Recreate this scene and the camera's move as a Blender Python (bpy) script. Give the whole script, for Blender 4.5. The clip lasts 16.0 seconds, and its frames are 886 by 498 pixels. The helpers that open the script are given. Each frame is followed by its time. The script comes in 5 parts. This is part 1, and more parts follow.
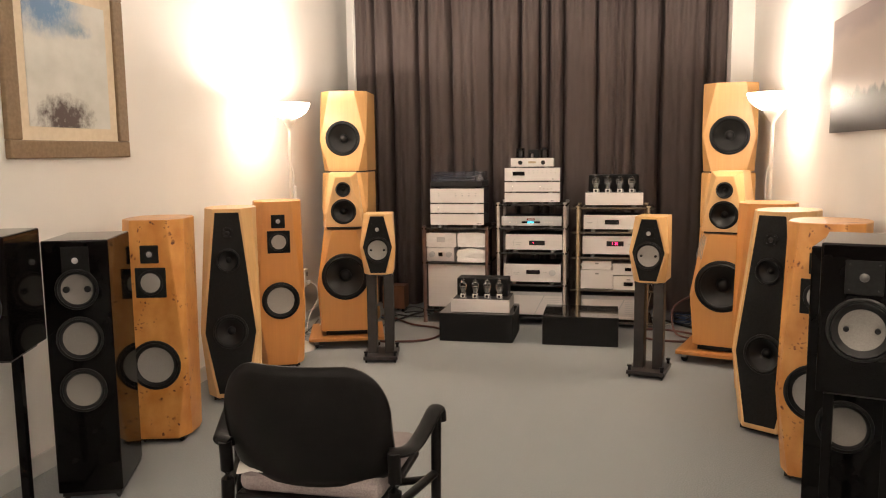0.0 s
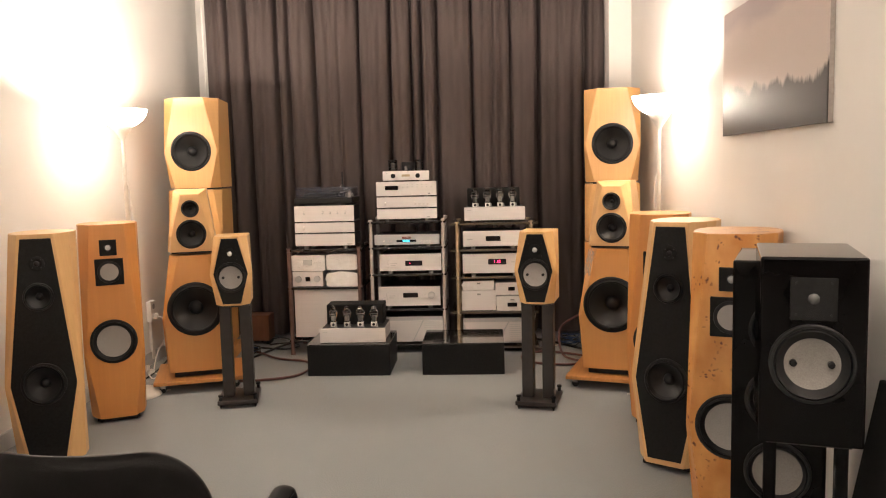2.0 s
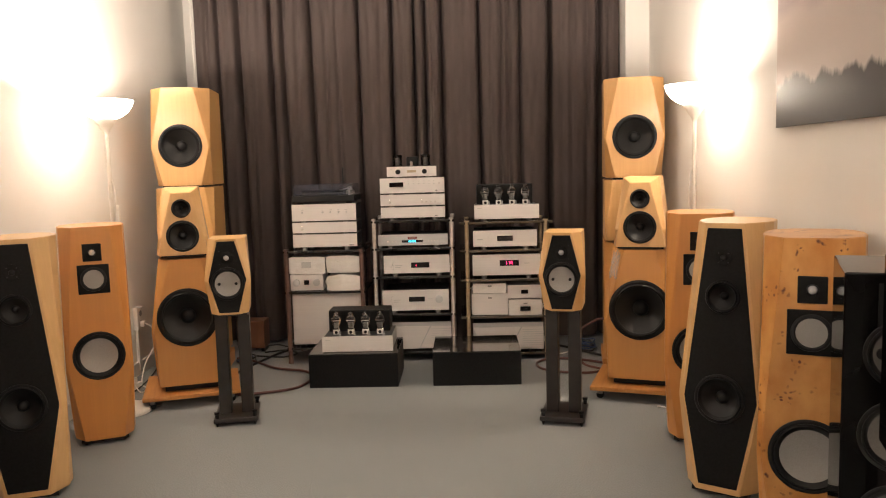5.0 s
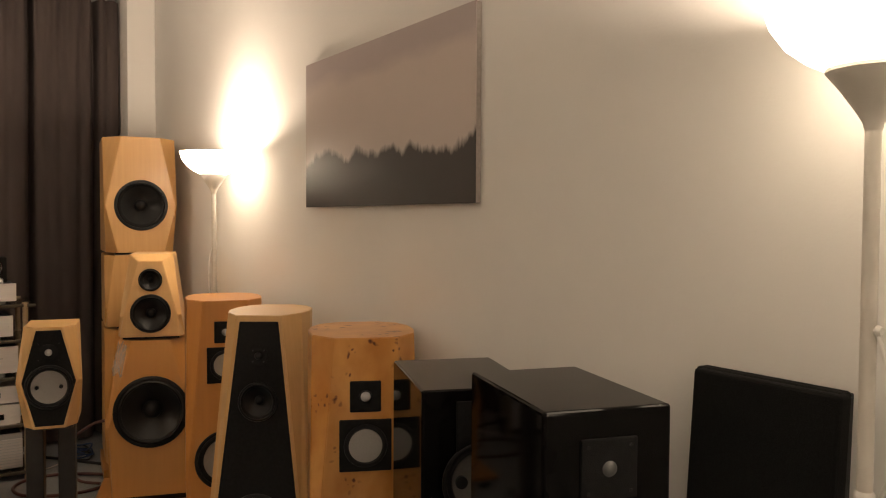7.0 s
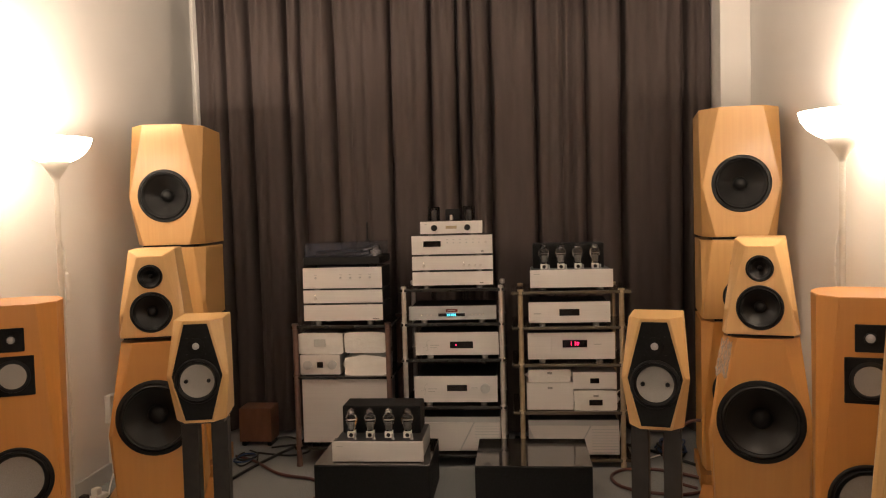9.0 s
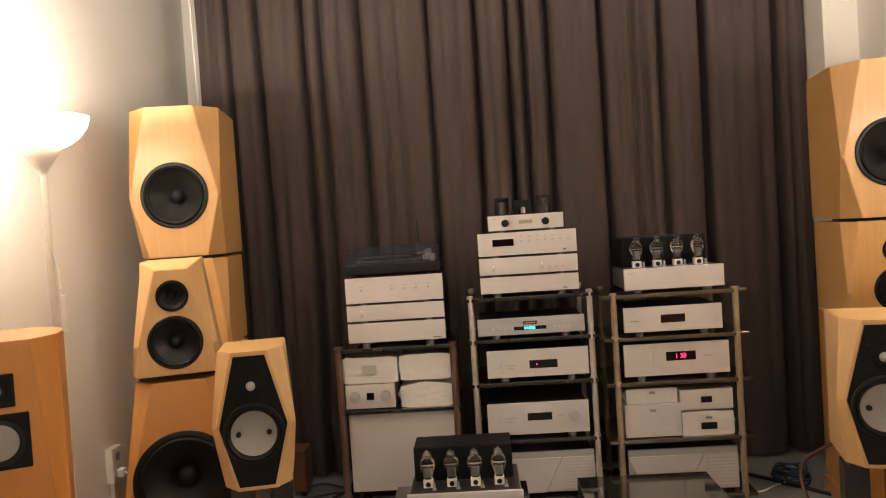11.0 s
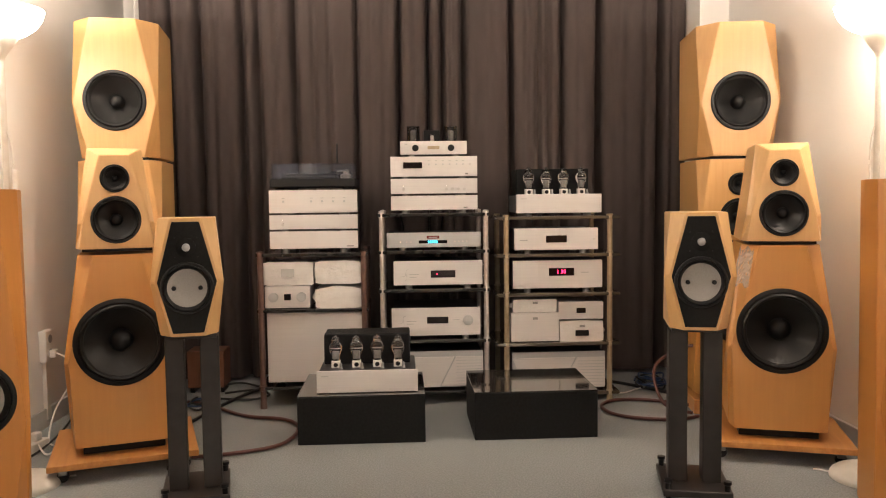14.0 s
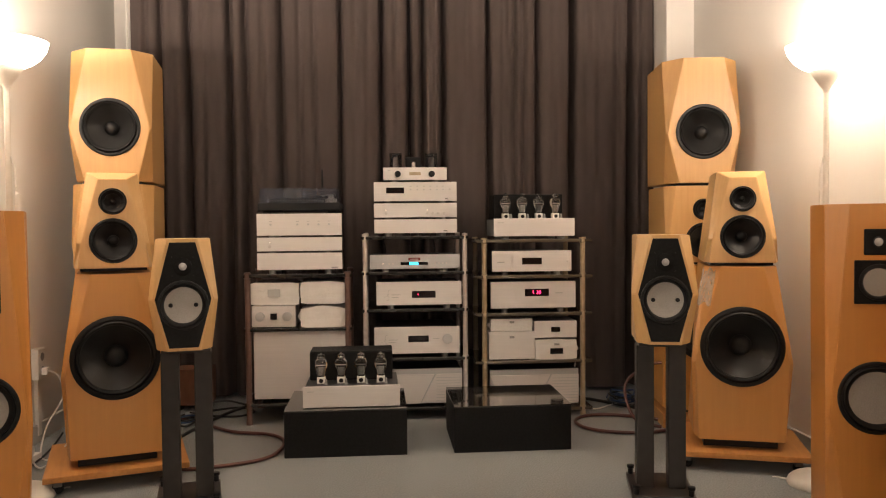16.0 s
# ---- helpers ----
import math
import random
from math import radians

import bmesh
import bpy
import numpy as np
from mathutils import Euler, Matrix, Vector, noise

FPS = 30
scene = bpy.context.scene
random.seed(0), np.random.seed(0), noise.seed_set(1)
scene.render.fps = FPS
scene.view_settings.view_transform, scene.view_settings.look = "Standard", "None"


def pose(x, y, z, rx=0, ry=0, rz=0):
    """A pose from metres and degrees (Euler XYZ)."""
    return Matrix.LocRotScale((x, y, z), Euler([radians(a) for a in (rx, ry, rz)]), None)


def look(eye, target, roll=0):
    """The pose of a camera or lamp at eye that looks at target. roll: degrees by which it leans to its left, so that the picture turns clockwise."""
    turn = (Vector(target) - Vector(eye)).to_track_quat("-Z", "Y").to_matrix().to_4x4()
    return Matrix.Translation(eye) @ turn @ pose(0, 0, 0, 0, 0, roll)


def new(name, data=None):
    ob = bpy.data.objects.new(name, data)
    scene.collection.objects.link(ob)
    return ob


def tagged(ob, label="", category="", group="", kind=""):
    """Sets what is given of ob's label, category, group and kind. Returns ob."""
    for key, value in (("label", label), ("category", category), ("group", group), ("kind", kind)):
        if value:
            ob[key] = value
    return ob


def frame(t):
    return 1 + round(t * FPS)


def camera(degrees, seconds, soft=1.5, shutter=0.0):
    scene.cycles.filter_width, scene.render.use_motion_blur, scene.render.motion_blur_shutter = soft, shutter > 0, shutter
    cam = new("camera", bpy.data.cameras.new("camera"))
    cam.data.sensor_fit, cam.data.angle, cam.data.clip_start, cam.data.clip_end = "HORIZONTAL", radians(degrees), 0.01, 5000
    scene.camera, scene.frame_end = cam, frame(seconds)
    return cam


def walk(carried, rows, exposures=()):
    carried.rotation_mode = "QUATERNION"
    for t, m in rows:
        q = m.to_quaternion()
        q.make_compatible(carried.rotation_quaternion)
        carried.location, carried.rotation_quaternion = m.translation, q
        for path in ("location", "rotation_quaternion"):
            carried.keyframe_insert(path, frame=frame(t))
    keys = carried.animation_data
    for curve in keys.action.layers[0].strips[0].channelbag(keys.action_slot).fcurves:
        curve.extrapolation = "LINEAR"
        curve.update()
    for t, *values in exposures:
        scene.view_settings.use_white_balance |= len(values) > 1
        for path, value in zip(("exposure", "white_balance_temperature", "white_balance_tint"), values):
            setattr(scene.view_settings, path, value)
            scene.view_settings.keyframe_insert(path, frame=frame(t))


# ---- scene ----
cam = camera(59.0, 16.0, soft=1.1)
PATH = [
    (0, (0.601, -0.252, 1.401), (0.187, 1.689, 1.156), -0.7),
    (0.5, (0.565, -0.156, 1.409), (0.211, 1.803, 1.226), -0.6),
    (1, (0.538, -0.009, 1.363), (0.422, 1.978, 1.172), -1.0),
    (1.5, (0.539, 0.169, 1.361), (0.449, 2.157, 1.158), -1.1),
    (2, (0.565, 0.304, 1.351), (0.457, 2.291, 1.149), -1.4),
    (2.5, (0.518, 0.356, 1.325), (0.401, 2.343, 1.124), -1.5),
    (3, (0.415, 0.44, 1.354), (0.305, 2.426, 1.143), -1.8),
    (5.5, (0.361, 0.768, 1.363), (0.343, 2.756, 1.146), -1.2),
    (6, (0.425, 0.924, 1.39), (0.645, 2.901, 1.182), -0.7),
    (6.5, (0.418, 1.086, 1.418), (1.241, 2.906, 1.328), -0.2),
    (7, (0.414, 1.208, 1.424), (1.53, 2.867, 1.351), 0.3),
    (7.5, (0.455, 1.317, 1.429), (1.552, 2.987, 1.342), 0.8),
    (8, (0.501, 1.486, 1.426), (1.09, 3.395, 1.328), -0.2),
    (8.5, (0.468, 1.589, 1.406), (0.647, 3.579, 1.313), -0.5),
    (9, (0.367, 1.769, 1.395), (0.171, 3.757, 1.302), -1.5),
    (11.5, (-0.259, 2.531, 1.265), (-0.332, 4.529, 1.204), -3.8),
    (12, (-0.24, 2.533, 1.061), (-0.276, 4.532, 0.994), -2.2),
    (12.5, (-0.224, 2.431, 0.993), (-0.25, 4.427, 0.876), -1.3),
    (13, (-0.195, 2.27, 1.023), (-0.153, 4.266, 0.915), -0.8),
    (13.5, (-0.18, 2.123, 1.059), (-0.125, 4.12, 0.954), -0.5),
    (14, (-0.169, 2.016, 1.053), (-0.065, 4.01, 0.926), -0.7),
    (14.5, (-0.205, 1.936, 1.047), (-0.112, 3.93, 0.919), -0.7),
    (15, (-0.204, 1.886, 1.044), (-0.115, 3.881, 0.934), -0.4),
    (15.5, (-0.2, 1.846, 1.045), (-0.103, 3.842, 0.963), -0.6),
    (16, (-0.198, 1.836, 1.044), (-0.035, 3.829, 0.981), -0.5),
]
EXPOSURES = [
             (0, 0.79, 6320, 12), (0.5, 0.33, 6450, 12), (1, 0.17, 6600, 12), (1.5, 0.77, 6220, 13), (2, 0.83, 6200, 13), (3, 0.75, 6240, 12),
             (5.5, 0.55, 6350, 12), (6, 0.47, 6400, 13), (6.5, 0.15, 6350, 13), (7, -0.4, 6950, 12), (7.5, -0.7, 7350, 15), (8, -0.69, 7300, 17),
             (8.5, -0.36, 7050, 16), (9, 0.08, 6800, 14), (11.5, 0.32, 6480, 12), (12, 0.42, 6360, 12), (12.5, 0.76, 6250, 12), (13, 0.94, 6150, 12),
             (14, 0.78, 6260, 12), (15, 0.62, 6380, 12), (16, 0.42, 6600, 13)]
walk(cam, [(t, look(eye, target, roll)) for t, eye, target, roll in PATH], EXPOSURES)

# ---- world and light ----
world = bpy.data.worlds.new("world")
scene.world = world
world.use_nodes = True
world.node_tree.nodes["Background"].inputs[0].default_value = (0.01, 0.01, 0.012, 1)
world.node_tree.nodes["Background"].inputs[1].default_value = 0.3
scene.view_settings.exposure = 0.0

LAMP_COLOUR = (1.0, 0.835, 0.67)
# three standing lamps, then two added fill lamps out of view at the near end
LAMPS_AND_FILLS = [(-1.60, 4.95, 1.657), (1.545, 4.77, 1.632), (1.53, 1.787, 1.642), (-1.55, -2.2, 1.645), (1.45, -1.6, 1.645)]


# ---- materials ----
def material(name, c1, c2=None, scale=(8, 8, 8), rough=0.5, metal=0.0, bump=0.0, bump_scale=None, coat=0.0, detail=6.0,
             lo=0.35, hi=0.65, spec=0.5):
    m = bpy.data.materials.new(name)
    m.use_nodes = True
    nt = m.node_tree
    n, l = nt.nodes, nt.links
    b = n["Principled BSDF"]
    b.inputs["Roughness"].default_value = rough
    b.inputs["Metallic"].default_value = metal
    b.inputs["Coat Weight"].default_value = coat
    b.inputs["Specular IOR Level"].default_value = spec
    b.inputs["Coat Roughness"].default_value = 0.12
    co = n.new("ShaderNodeTexCoord")
    mp = n.new("ShaderNodeMapping")
    mp.inputs["Scale"].default_value = scale
    l.new(co.outputs["Object"], mp.inputs["Vector"])
    no = n.new("ShaderNodeTexNoise")
    no.inputs["Scale"].default_value = 1.0
    no.inputs["Detail"].default_value = detail
    l.new(mp.outputs[0], no.inputs["Vector"])
    ra = n.new("ShaderNodeValToRGB")
    ra.color_ramp.elements[0].position, ra.color_ramp.elements[1].position = lo, hi
    ra.color_ramp.elements[0].color = (*c1, 1)
    ra.color_ramp.elements[1].color = (*(c2 or [min(1, v * 1.12) for v in c1]), 1)
    l.new(no.outputs["Fac"], ra.inputs[0])
    l.new(ra.outputs[0], b.inputs["Base Color"])
    rr = n.new("ShaderNodeMapRange")
    rr.inputs["To Min"].default_value, rr.inputs["To Max"].default_value = max(0, rough - 0.06), min(1, rough + 0.06)
    l.new(no.outputs["Fac"], rr.inputs["Value"])
    l.new(rr.outputs[0], b.inputs["Roughness"])
    if bump:
        nb = n.new("ShaderNodeTexNoise")
        mb = n.new("ShaderNodeMapping")
        mb.inputs["Scale"].default_value = bump_scale or scale
        l.new(co.outputs["Object"], mb.inputs["Vector"])
        l.new(mb.outputs[0], nb.inputs["Vector"])
        nb.inputs["Scale"].default_value = 1.0
        nb.inputs["Detail"].default_value = 4.0
        bu = n.new("ShaderNodeBump")
        bu.inputs["Strength"].default_value = bump
        bu.inputs["Distance"].default_value = 0.004
        l.new(nb.outputs["Fac"], bu.inputs["Height"])
        l.new(bu.outputs[0], b.inputs["Normal"])
    return m


def glowing(name, colour, strength):
    m = bpy.data.materials.new(name)
    m.use_nodes = True
    b = m.node_tree.nodes["Principled BSDF"]
    b.inputs["Base Color"].default_value = (0.02, 0.02, 0.02, 1)
    b.inputs["Emission Color"].default_value = (*colour, 1)
    b.inputs["Emission Strength"].default_value = strength
    return m


def glass(name, colour=(1, 1, 1), rough=0.02):
    m = bpy.data.materials.new(name)
    m.use_nodes = True
    b = m.node_tree.nodes["Principled BSDF"]
    b.inputs["Base Color"].default_value = (*colour, 1)
    b.inputs["Roughness"].default_value = rough
    b.inputs["Transmission Weight"].default_value = 1.0
    b.inputs["IOR"].default_value = 1.45
    return m


WALL = material("wall_paint", (0.74, 0.72, 0.69), (0.79, 0.77, 0.74), (1.3, 1.3, 1.3), 0.85, bump=0.11, bump_scale=(140, 140, 140))
# made-up dark tone for the unseen end wall, to dim what glossy fronts reflect
DIMMING_WALL = material("reflection_dimming_wall", (0.045, 0.042, 0.04), (0.055, 0.052, 0.05), (2, 2, 2), 0.85)
CEIL = material("ceiling_paint", (0.78, 0.77, 0.75), (0.82, 0.81, 0.79), (2, 2, 2), 0.9)
CARPET = material("carpet", (0.215, 0.228, 0.232), (0.328, 0.345, 0.349), (150, 150, 150), 0.95, bump=0.9, bump_scale=(420, 420, 420), detail=3)
SKIRT = material("skirting_paint", (0.50, 0.50, 0.49), (0.56, 0.56, 0.55), (6, 6, 6), 0.5)
CURTAIN = material("curtain_cloth", (0.068, 0.051, 0.048), (0.080, 0.061, 0.057), (22, 22, 3), 0.9, bump=0.35, bump_scale=(700, 700, 700))
BEECH = material("beech_veneer", (0.56, 0.250, 0.050), (0.59, 0.272, 0.058), (70, 70, 3.0), 0.42, bump=0.05, coat=0.12, lo=0.3, hi=0.7, spec=1.0)
BEECH_PALE = material("pale_beech_veneer", (0.575, 0.312, 0.104), (0.625, 0.352, 0.126), (60, 60, 2.6), 0.42, bump=0.05, coat=0.12, lo=0.3, hi=0.7, spec=0.8)
BEECH_EDGE = material("pale_maple_veneer", (0.625, 0.370, 0.142), (0.675, 0.410, 0.168), (70, 70, 3.0), 0.42, coat=0.12, lo=0.3, hi=0.7, spec=0.9)
TAN = material("tan_veneer", (0.535, 0.212, 0.034), (0.575, 0.235, 0.041), (75, 75, 2.5), 0.42, bump=0.05, coat=0.1, lo=0.3, hi=0.7, spec=0.9)
BLACK_LACQUER = material("black_lacquer", (0.0025, 0.0022, 0.0022), (0.004, 0.0035, 0.0035), (3, 3, 3), 0.06, spec=0.11)
BLACK_BAFFLE = material("black_baffle", (0.007, 0.007, 0.0075), (0.011, 0.011, 0.0115), (90, 90, 90), 0.6, bump=0.3, bump_scale=(500, 500, 500), spec=0.15)
BLACK_CLOTH = material("black_cloth", (0.006, 0.006, 0.006), (0.012, 0.012, 0.012), (500, 500, 500), 0.9, bump=0.6, bump_scale=(900, 900, 900), spec=0.1)
RUBBER = material("rubber", (0.007, 0.007, 0.0075), (0.010, 0.010, 0.0105), (30, 30, 30), 0.45, spec=0.3)
CONE_BLACK = material("black_cone", (0.010, 0.010, 0.0105), (0.014, 0.014, 0.0145), (14, 14, 14), 0.40, spec=0.4)
CONE_GREY = material("grey_cone", (0.315, 0.298, 0.282), (0.365, 0.348, 0.33), (260, 260, 260), 0.45, metal=0.15, bump=0.35, bump_scale=(420, 420, 420))
CONE_DIM = material("dark_grey_cone", (0.185, 0.172, 0.16), (0.22, 0.206, 0.193), (260, 260, 260), 0.45, metal=0.15, bump=0.35, bump_scale=(420, 420, 420))
DOME_DIM = material("grey_dome", (0.075, 0.075, 0.075), (0.095, 0.095, 0.095), (40, 40, 40), 0.5, metal=0.1)
DOME = material("silver_dome", (0.42, 0.42, 0.43), (0.48, 0.48, 0.49), (40, 40, 40), 0.5, metal=0.2)
STAND_PAINT = material("stand_paint", (0.019, 0.0155, 0.0145), (0.028, 0.023, 0.0215), (20, 20, 20), 0.42)
SILVER = material("silver_faceplate", (0.685, 0.65, 0.635), (0.72, 0.685, 0.67), (3, 3, 260), 0.45, metal=0.3)
SILVER_DULL = material("grey_faceplate", (0.50, 0.50, 0.505), (0.54, 0.54, 0.545), (3, 3, 260), 0.4, metal=0.4)
CASE_DARK = material("case_metal", (0.03, 0.03, 0.032), (0.045, 0.045, 0.047), (40, 40, 40), 0.45, metal=0.4)
CASE_GREY = material("case_grey", (0.28, 0.275, 0.27), (0.33, 0.325, 0.32), (30, 30, 30), 0.45, metal=0.4)
DISPLAY = material("display_window", (0.010, 0.006, 0.006), (0.014, 0.009, 0.009), (9, 9, 9), 0.12)
CHROME = material("chrome_post", (0.60, 0.56, 0.54), (0.68, 0.64, 0.62), (30, 30, 30), 0.32, metal=0.55)
COPPER = material("bronze_post", (0.17, 0.105, 0.09), (0.21, 0.13, 0.11), (30, 30, 30), 0.32, metal=0.5)
BRASS = material("brass_post", (0.40, 0.32, 0.21), (0.47, 0.38, 0.26), (30, 30, 30), 0.36, metal=0.5)
SHELF_GLASS = material("smoked_glass_shelf", (0.020, 0.018, 0.017), (0.028, 0.025, 0.023), (8, 8, 8), 0.06, coat=0.6)
SHELF_BRONZE = material("bronze_glass_shelf", (0.075, 0.060, 0.042), (0.095, 0.076, 0.055), (8, 8, 8), 0.14, coat=0.5)
TUBE_GLASS = glass("tube_glass", (0.97, 0.97, 0.96))
TUBE_GLASS.node_tree.nodes["Principled BSDF"].inputs["IOR"].default_value = 1.38
CHIMNEY = material("smoked_plastic", (0.012, 0.012, 0.014), (0.018, 0.018, 0.02), (5, 5, 5), 0.08, spec=0.5)
CHIMNEY.node_tree.nodes["Principled BSDF"].inputs["Alpha"].default_value = 0.36
COVER_PLASTIC = material("cover_plastic", (0.075, 0.085, 0.125), (0.085, 0.095, 0.135), (5, 5, 5), 0.12, spec=0.35)
COVER_PLASTIC.node_tree.nodes["Principled BSDF"].inputs["Alpha"].default_value = 0.24
WRAP = material("plastic_wrap", (0.71, 0.68, 0.65), (0.76, 0.735, 0.71), (14, 14, 30), 0.25, bump=1.0, bump_scale=(34, 34, 46))
FILM = material("clear_film", (0.85, 0.82, 0.78), (0.92, 0.9, 0.86), (30, 30, 30), 0.1, bump=0.5, bump_scale=(60, 60, 60), spec=0.9)
FILM.node_tree.nodes["Principled BSDF"].inputs["Alpha"].default_value = 0.32
WHITE_PLASTIC = material("white_plastic", (0.72, 0.70, 0.66), (0.77, 0.75, 0.71), (20, 20, 20), 0.35)
LAMP_PAINT = material("lamp_paint", (0.62, 0.58, 0.52), (0.68, 0.64, 0.58), (20, 20, 20), 0.35)
CERAMIC = material("ceramic_socket", (0.75, 0.74, 0.71), (0.80, 0.79, 0.76), (30, 30, 30), 0.25)
CABLE_RED = material("red_brown_cable", (0.075, 0.024, 0.019), (0.115, 0.038, 0.030), (200, 200, 200), 0.45)
CABLE_BLACK = material("black_cable", (0.012, 0.012, 0.013), (0.02, 0.02, 0.02), (60, 60, 60), 0.45)
CABLE_BLUE = material("blue_cable", (0.02, 0.05, 0.14), (0.03, 0.07, 0.18), (60, 60, 60), 0.45)
DOLLY_WOOD = material("orange_board", (0.47, 0.20, 0.05), (0.56, 0.26, 0.075), (50, 4, 50), 0.45, coat=0.15)
BROWN_WOOD = material("brown_box_wood", (0.16, 0.066, 0.035), (0.21, 0.09, 0.05), (30, 30, 6), 0.5)
CHAIR_BLACK = material("chair_plastic", (0.0035, 0.003, 0.003), (0.006, 0.005, 0.005), (25, 25, 25), 0.42, bump=0.15, bump_scale=(300, 300, 300), spec=0.14)
CHAIR_SEAT = material("seat_cloth", (0.20, 0.17, 0.17), (0.27, 0.23, 0.23), (220, 220, 220), 0.9, bump=0.6, bump_scale=(400, 400, 400))
INK = material("printed_ink", (0.22, 0.21, 0.20), (0.28, 0.27, 0.26), (30, 30, 30), 0.5)
GREY_INK = material("pale_ink", (0.42, 0.41, 0.40), (0.46, 0.45, 0.44), (30, 30, 30), 0.5)
MAT_BOARD = material("mount_board", (0.66, 0.56, 0.42), (0.71, 0.61, 0.47), (40, 40, 40), 0.8)
GOLD_FRAME = material("frame_wood", (0.19, 0.125, 0.068), (0.24, 0.165, 0.095), (10, 60, 60), 0.5, metal=0.0, bump=0.2)
CANVAS_EDGE = material("canvas_edge", (0.32, 0.28, 0.26), (0.38, 0.34, 0.31), (90, 90, 90), 0.8)
BOWL = glowing("lit_bowl_glass", (1.0, 0.83, 0.63), 27.0)
BOWL_DIM = glowing("dimmed_bowl_glass", (1.0, 0.83, 0.63), 13.0)
BULB = glowing("lit_bulb", (1.0, 0.80, 0.56), 60.0)
RED_LED = glowing("red_led", (1.0, 0.02, 0.10), 5.0)
CYAN_LED = glowing("cyan_led", (0.05, 0.62, 0.9), 3.0)
WHITE_LED = glowing("white_led", (1.0, 0.9, 0.75), 1.6)


def burl_material():
    m = material("burl_veneer", (0.49, 0.192, 0.038), (0.67, 0.330, 0.095), (9, 9, 6), 0.34, coat=0.2, detail=9)
    nt = m.node_tree
    n, l = nt.nodes, nt.links
    b = n["Principled BSDF"]
    base = b.inputs["Base Color"].links[0].from_socket
    co = next(x for x in n if x.type == "TEX_COORD")
    warp = n.new("ShaderNodeTexNoise")
    warp.inputs["Scale"].default_value = 22.0
    l.new(co.outputs["Object"], warp.inputs["Vector"])
    add = n.new("ShaderNodeMixRGB")
    add.inputs[0].default_value = 0.045
    l.new(co.outputs["Object"], add.inputs[1])
    l.new(warp.outputs["Color"], add.inputs[2])
    vo = n.new("ShaderNodeTexVoronoi")
    vo.inputs["Scale"].default_value = 46.0
    l.new(add.outputs[0], vo.inputs["Vector"])
    spot = n.new("ShaderNodeValToRGB")
    spot.color_ramp.elements[0].position, spot.color_ramp.elements[1].position = 0.16, 0.34
    spot.color_ramp.elements[0].color, spot.color_ramp.elements[1].color = (1, 1, 1, 1), (0, 0, 0, 1)
    l.new(vo.outputs["Distance"], spot.inputs[0])
    big = n.new("ShaderNodeTexNoise")
    big.inputs["Scale"].default_value = 8.0
    l.new(co.outputs["Object"], big.inputs["Vector"])
    gate = n.new("ShaderNodeValToRGB")
    gate.color_ramp.elements[0].position, gate.color_ramp.elements[1].position = 0.53, 0.60
    l.new(big.outputs["Fac"], gate.inputs[0])
    mul = n.new("ShaderNodeMath")
    mul.operation = "MULTIPLY"
    l.new(spot.outputs[0], mul.inputs[0])
    l.new(gate.outputs[0], mul.inputs[1])
    mix = n.new("ShaderNodeMixRGB")
    l.new(mul.outputs[0], mix.inputs[0])
    l.new(base, mix.inputs[1])
    mix.inputs[2].default_value = (0.12, 0.030, 0.009, 1)
    knot = n.new("ShaderNodeTexVoronoi")
    knot.inputs["Scale"].default_value = 15.0
    knot.inputs["Randomness"].default_value = 1.0
    l.new(add.outputs[0], knot.inputs["Vector"])
    eye = n.new("ShaderNodeValToRGB")
    eye.color_ramp.elements[0].position, eye.color_ramp.elements[1].position = 0.09, 0.17
    eye.color_ramp.elements[0].color, eye.color_ramp.elements[1].color = (1, 1, 1, 1), (0, 0, 0, 1)
    l.new(knot.outputs["Distance"], eye.inputs[0])
    few = n.new("ShaderNodeSeparateColor")
    l.new(knot.outputs["Color"], few.inputs[0])
    pick = n.new("ShaderNodeMath")
    pick.operation = "GREATER_THAN"
    pick.inputs[1].default_value = 0.52
    l.new(few.outputs[0], pick.inputs[0])
    both = n.new("ShaderNodeMath")
    both.operation = "MULTIPLY"
    l.new(eye.outputs[0], both.inputs[0])
    l.new(pick.outputs[0], both.inputs[1])
    last = n.new("ShaderNodeMixRGB")
    l.new(both.outputs[0], last.inputs[0])
    l.new(mix.outputs[0], last.inputs[1])
    last.inputs[2].default_value = (0.10, 0.022, 0.008, 1)
    l.new(last.outputs[0], b.inputs["Base Color"])
    return m


BURL = burl_material()


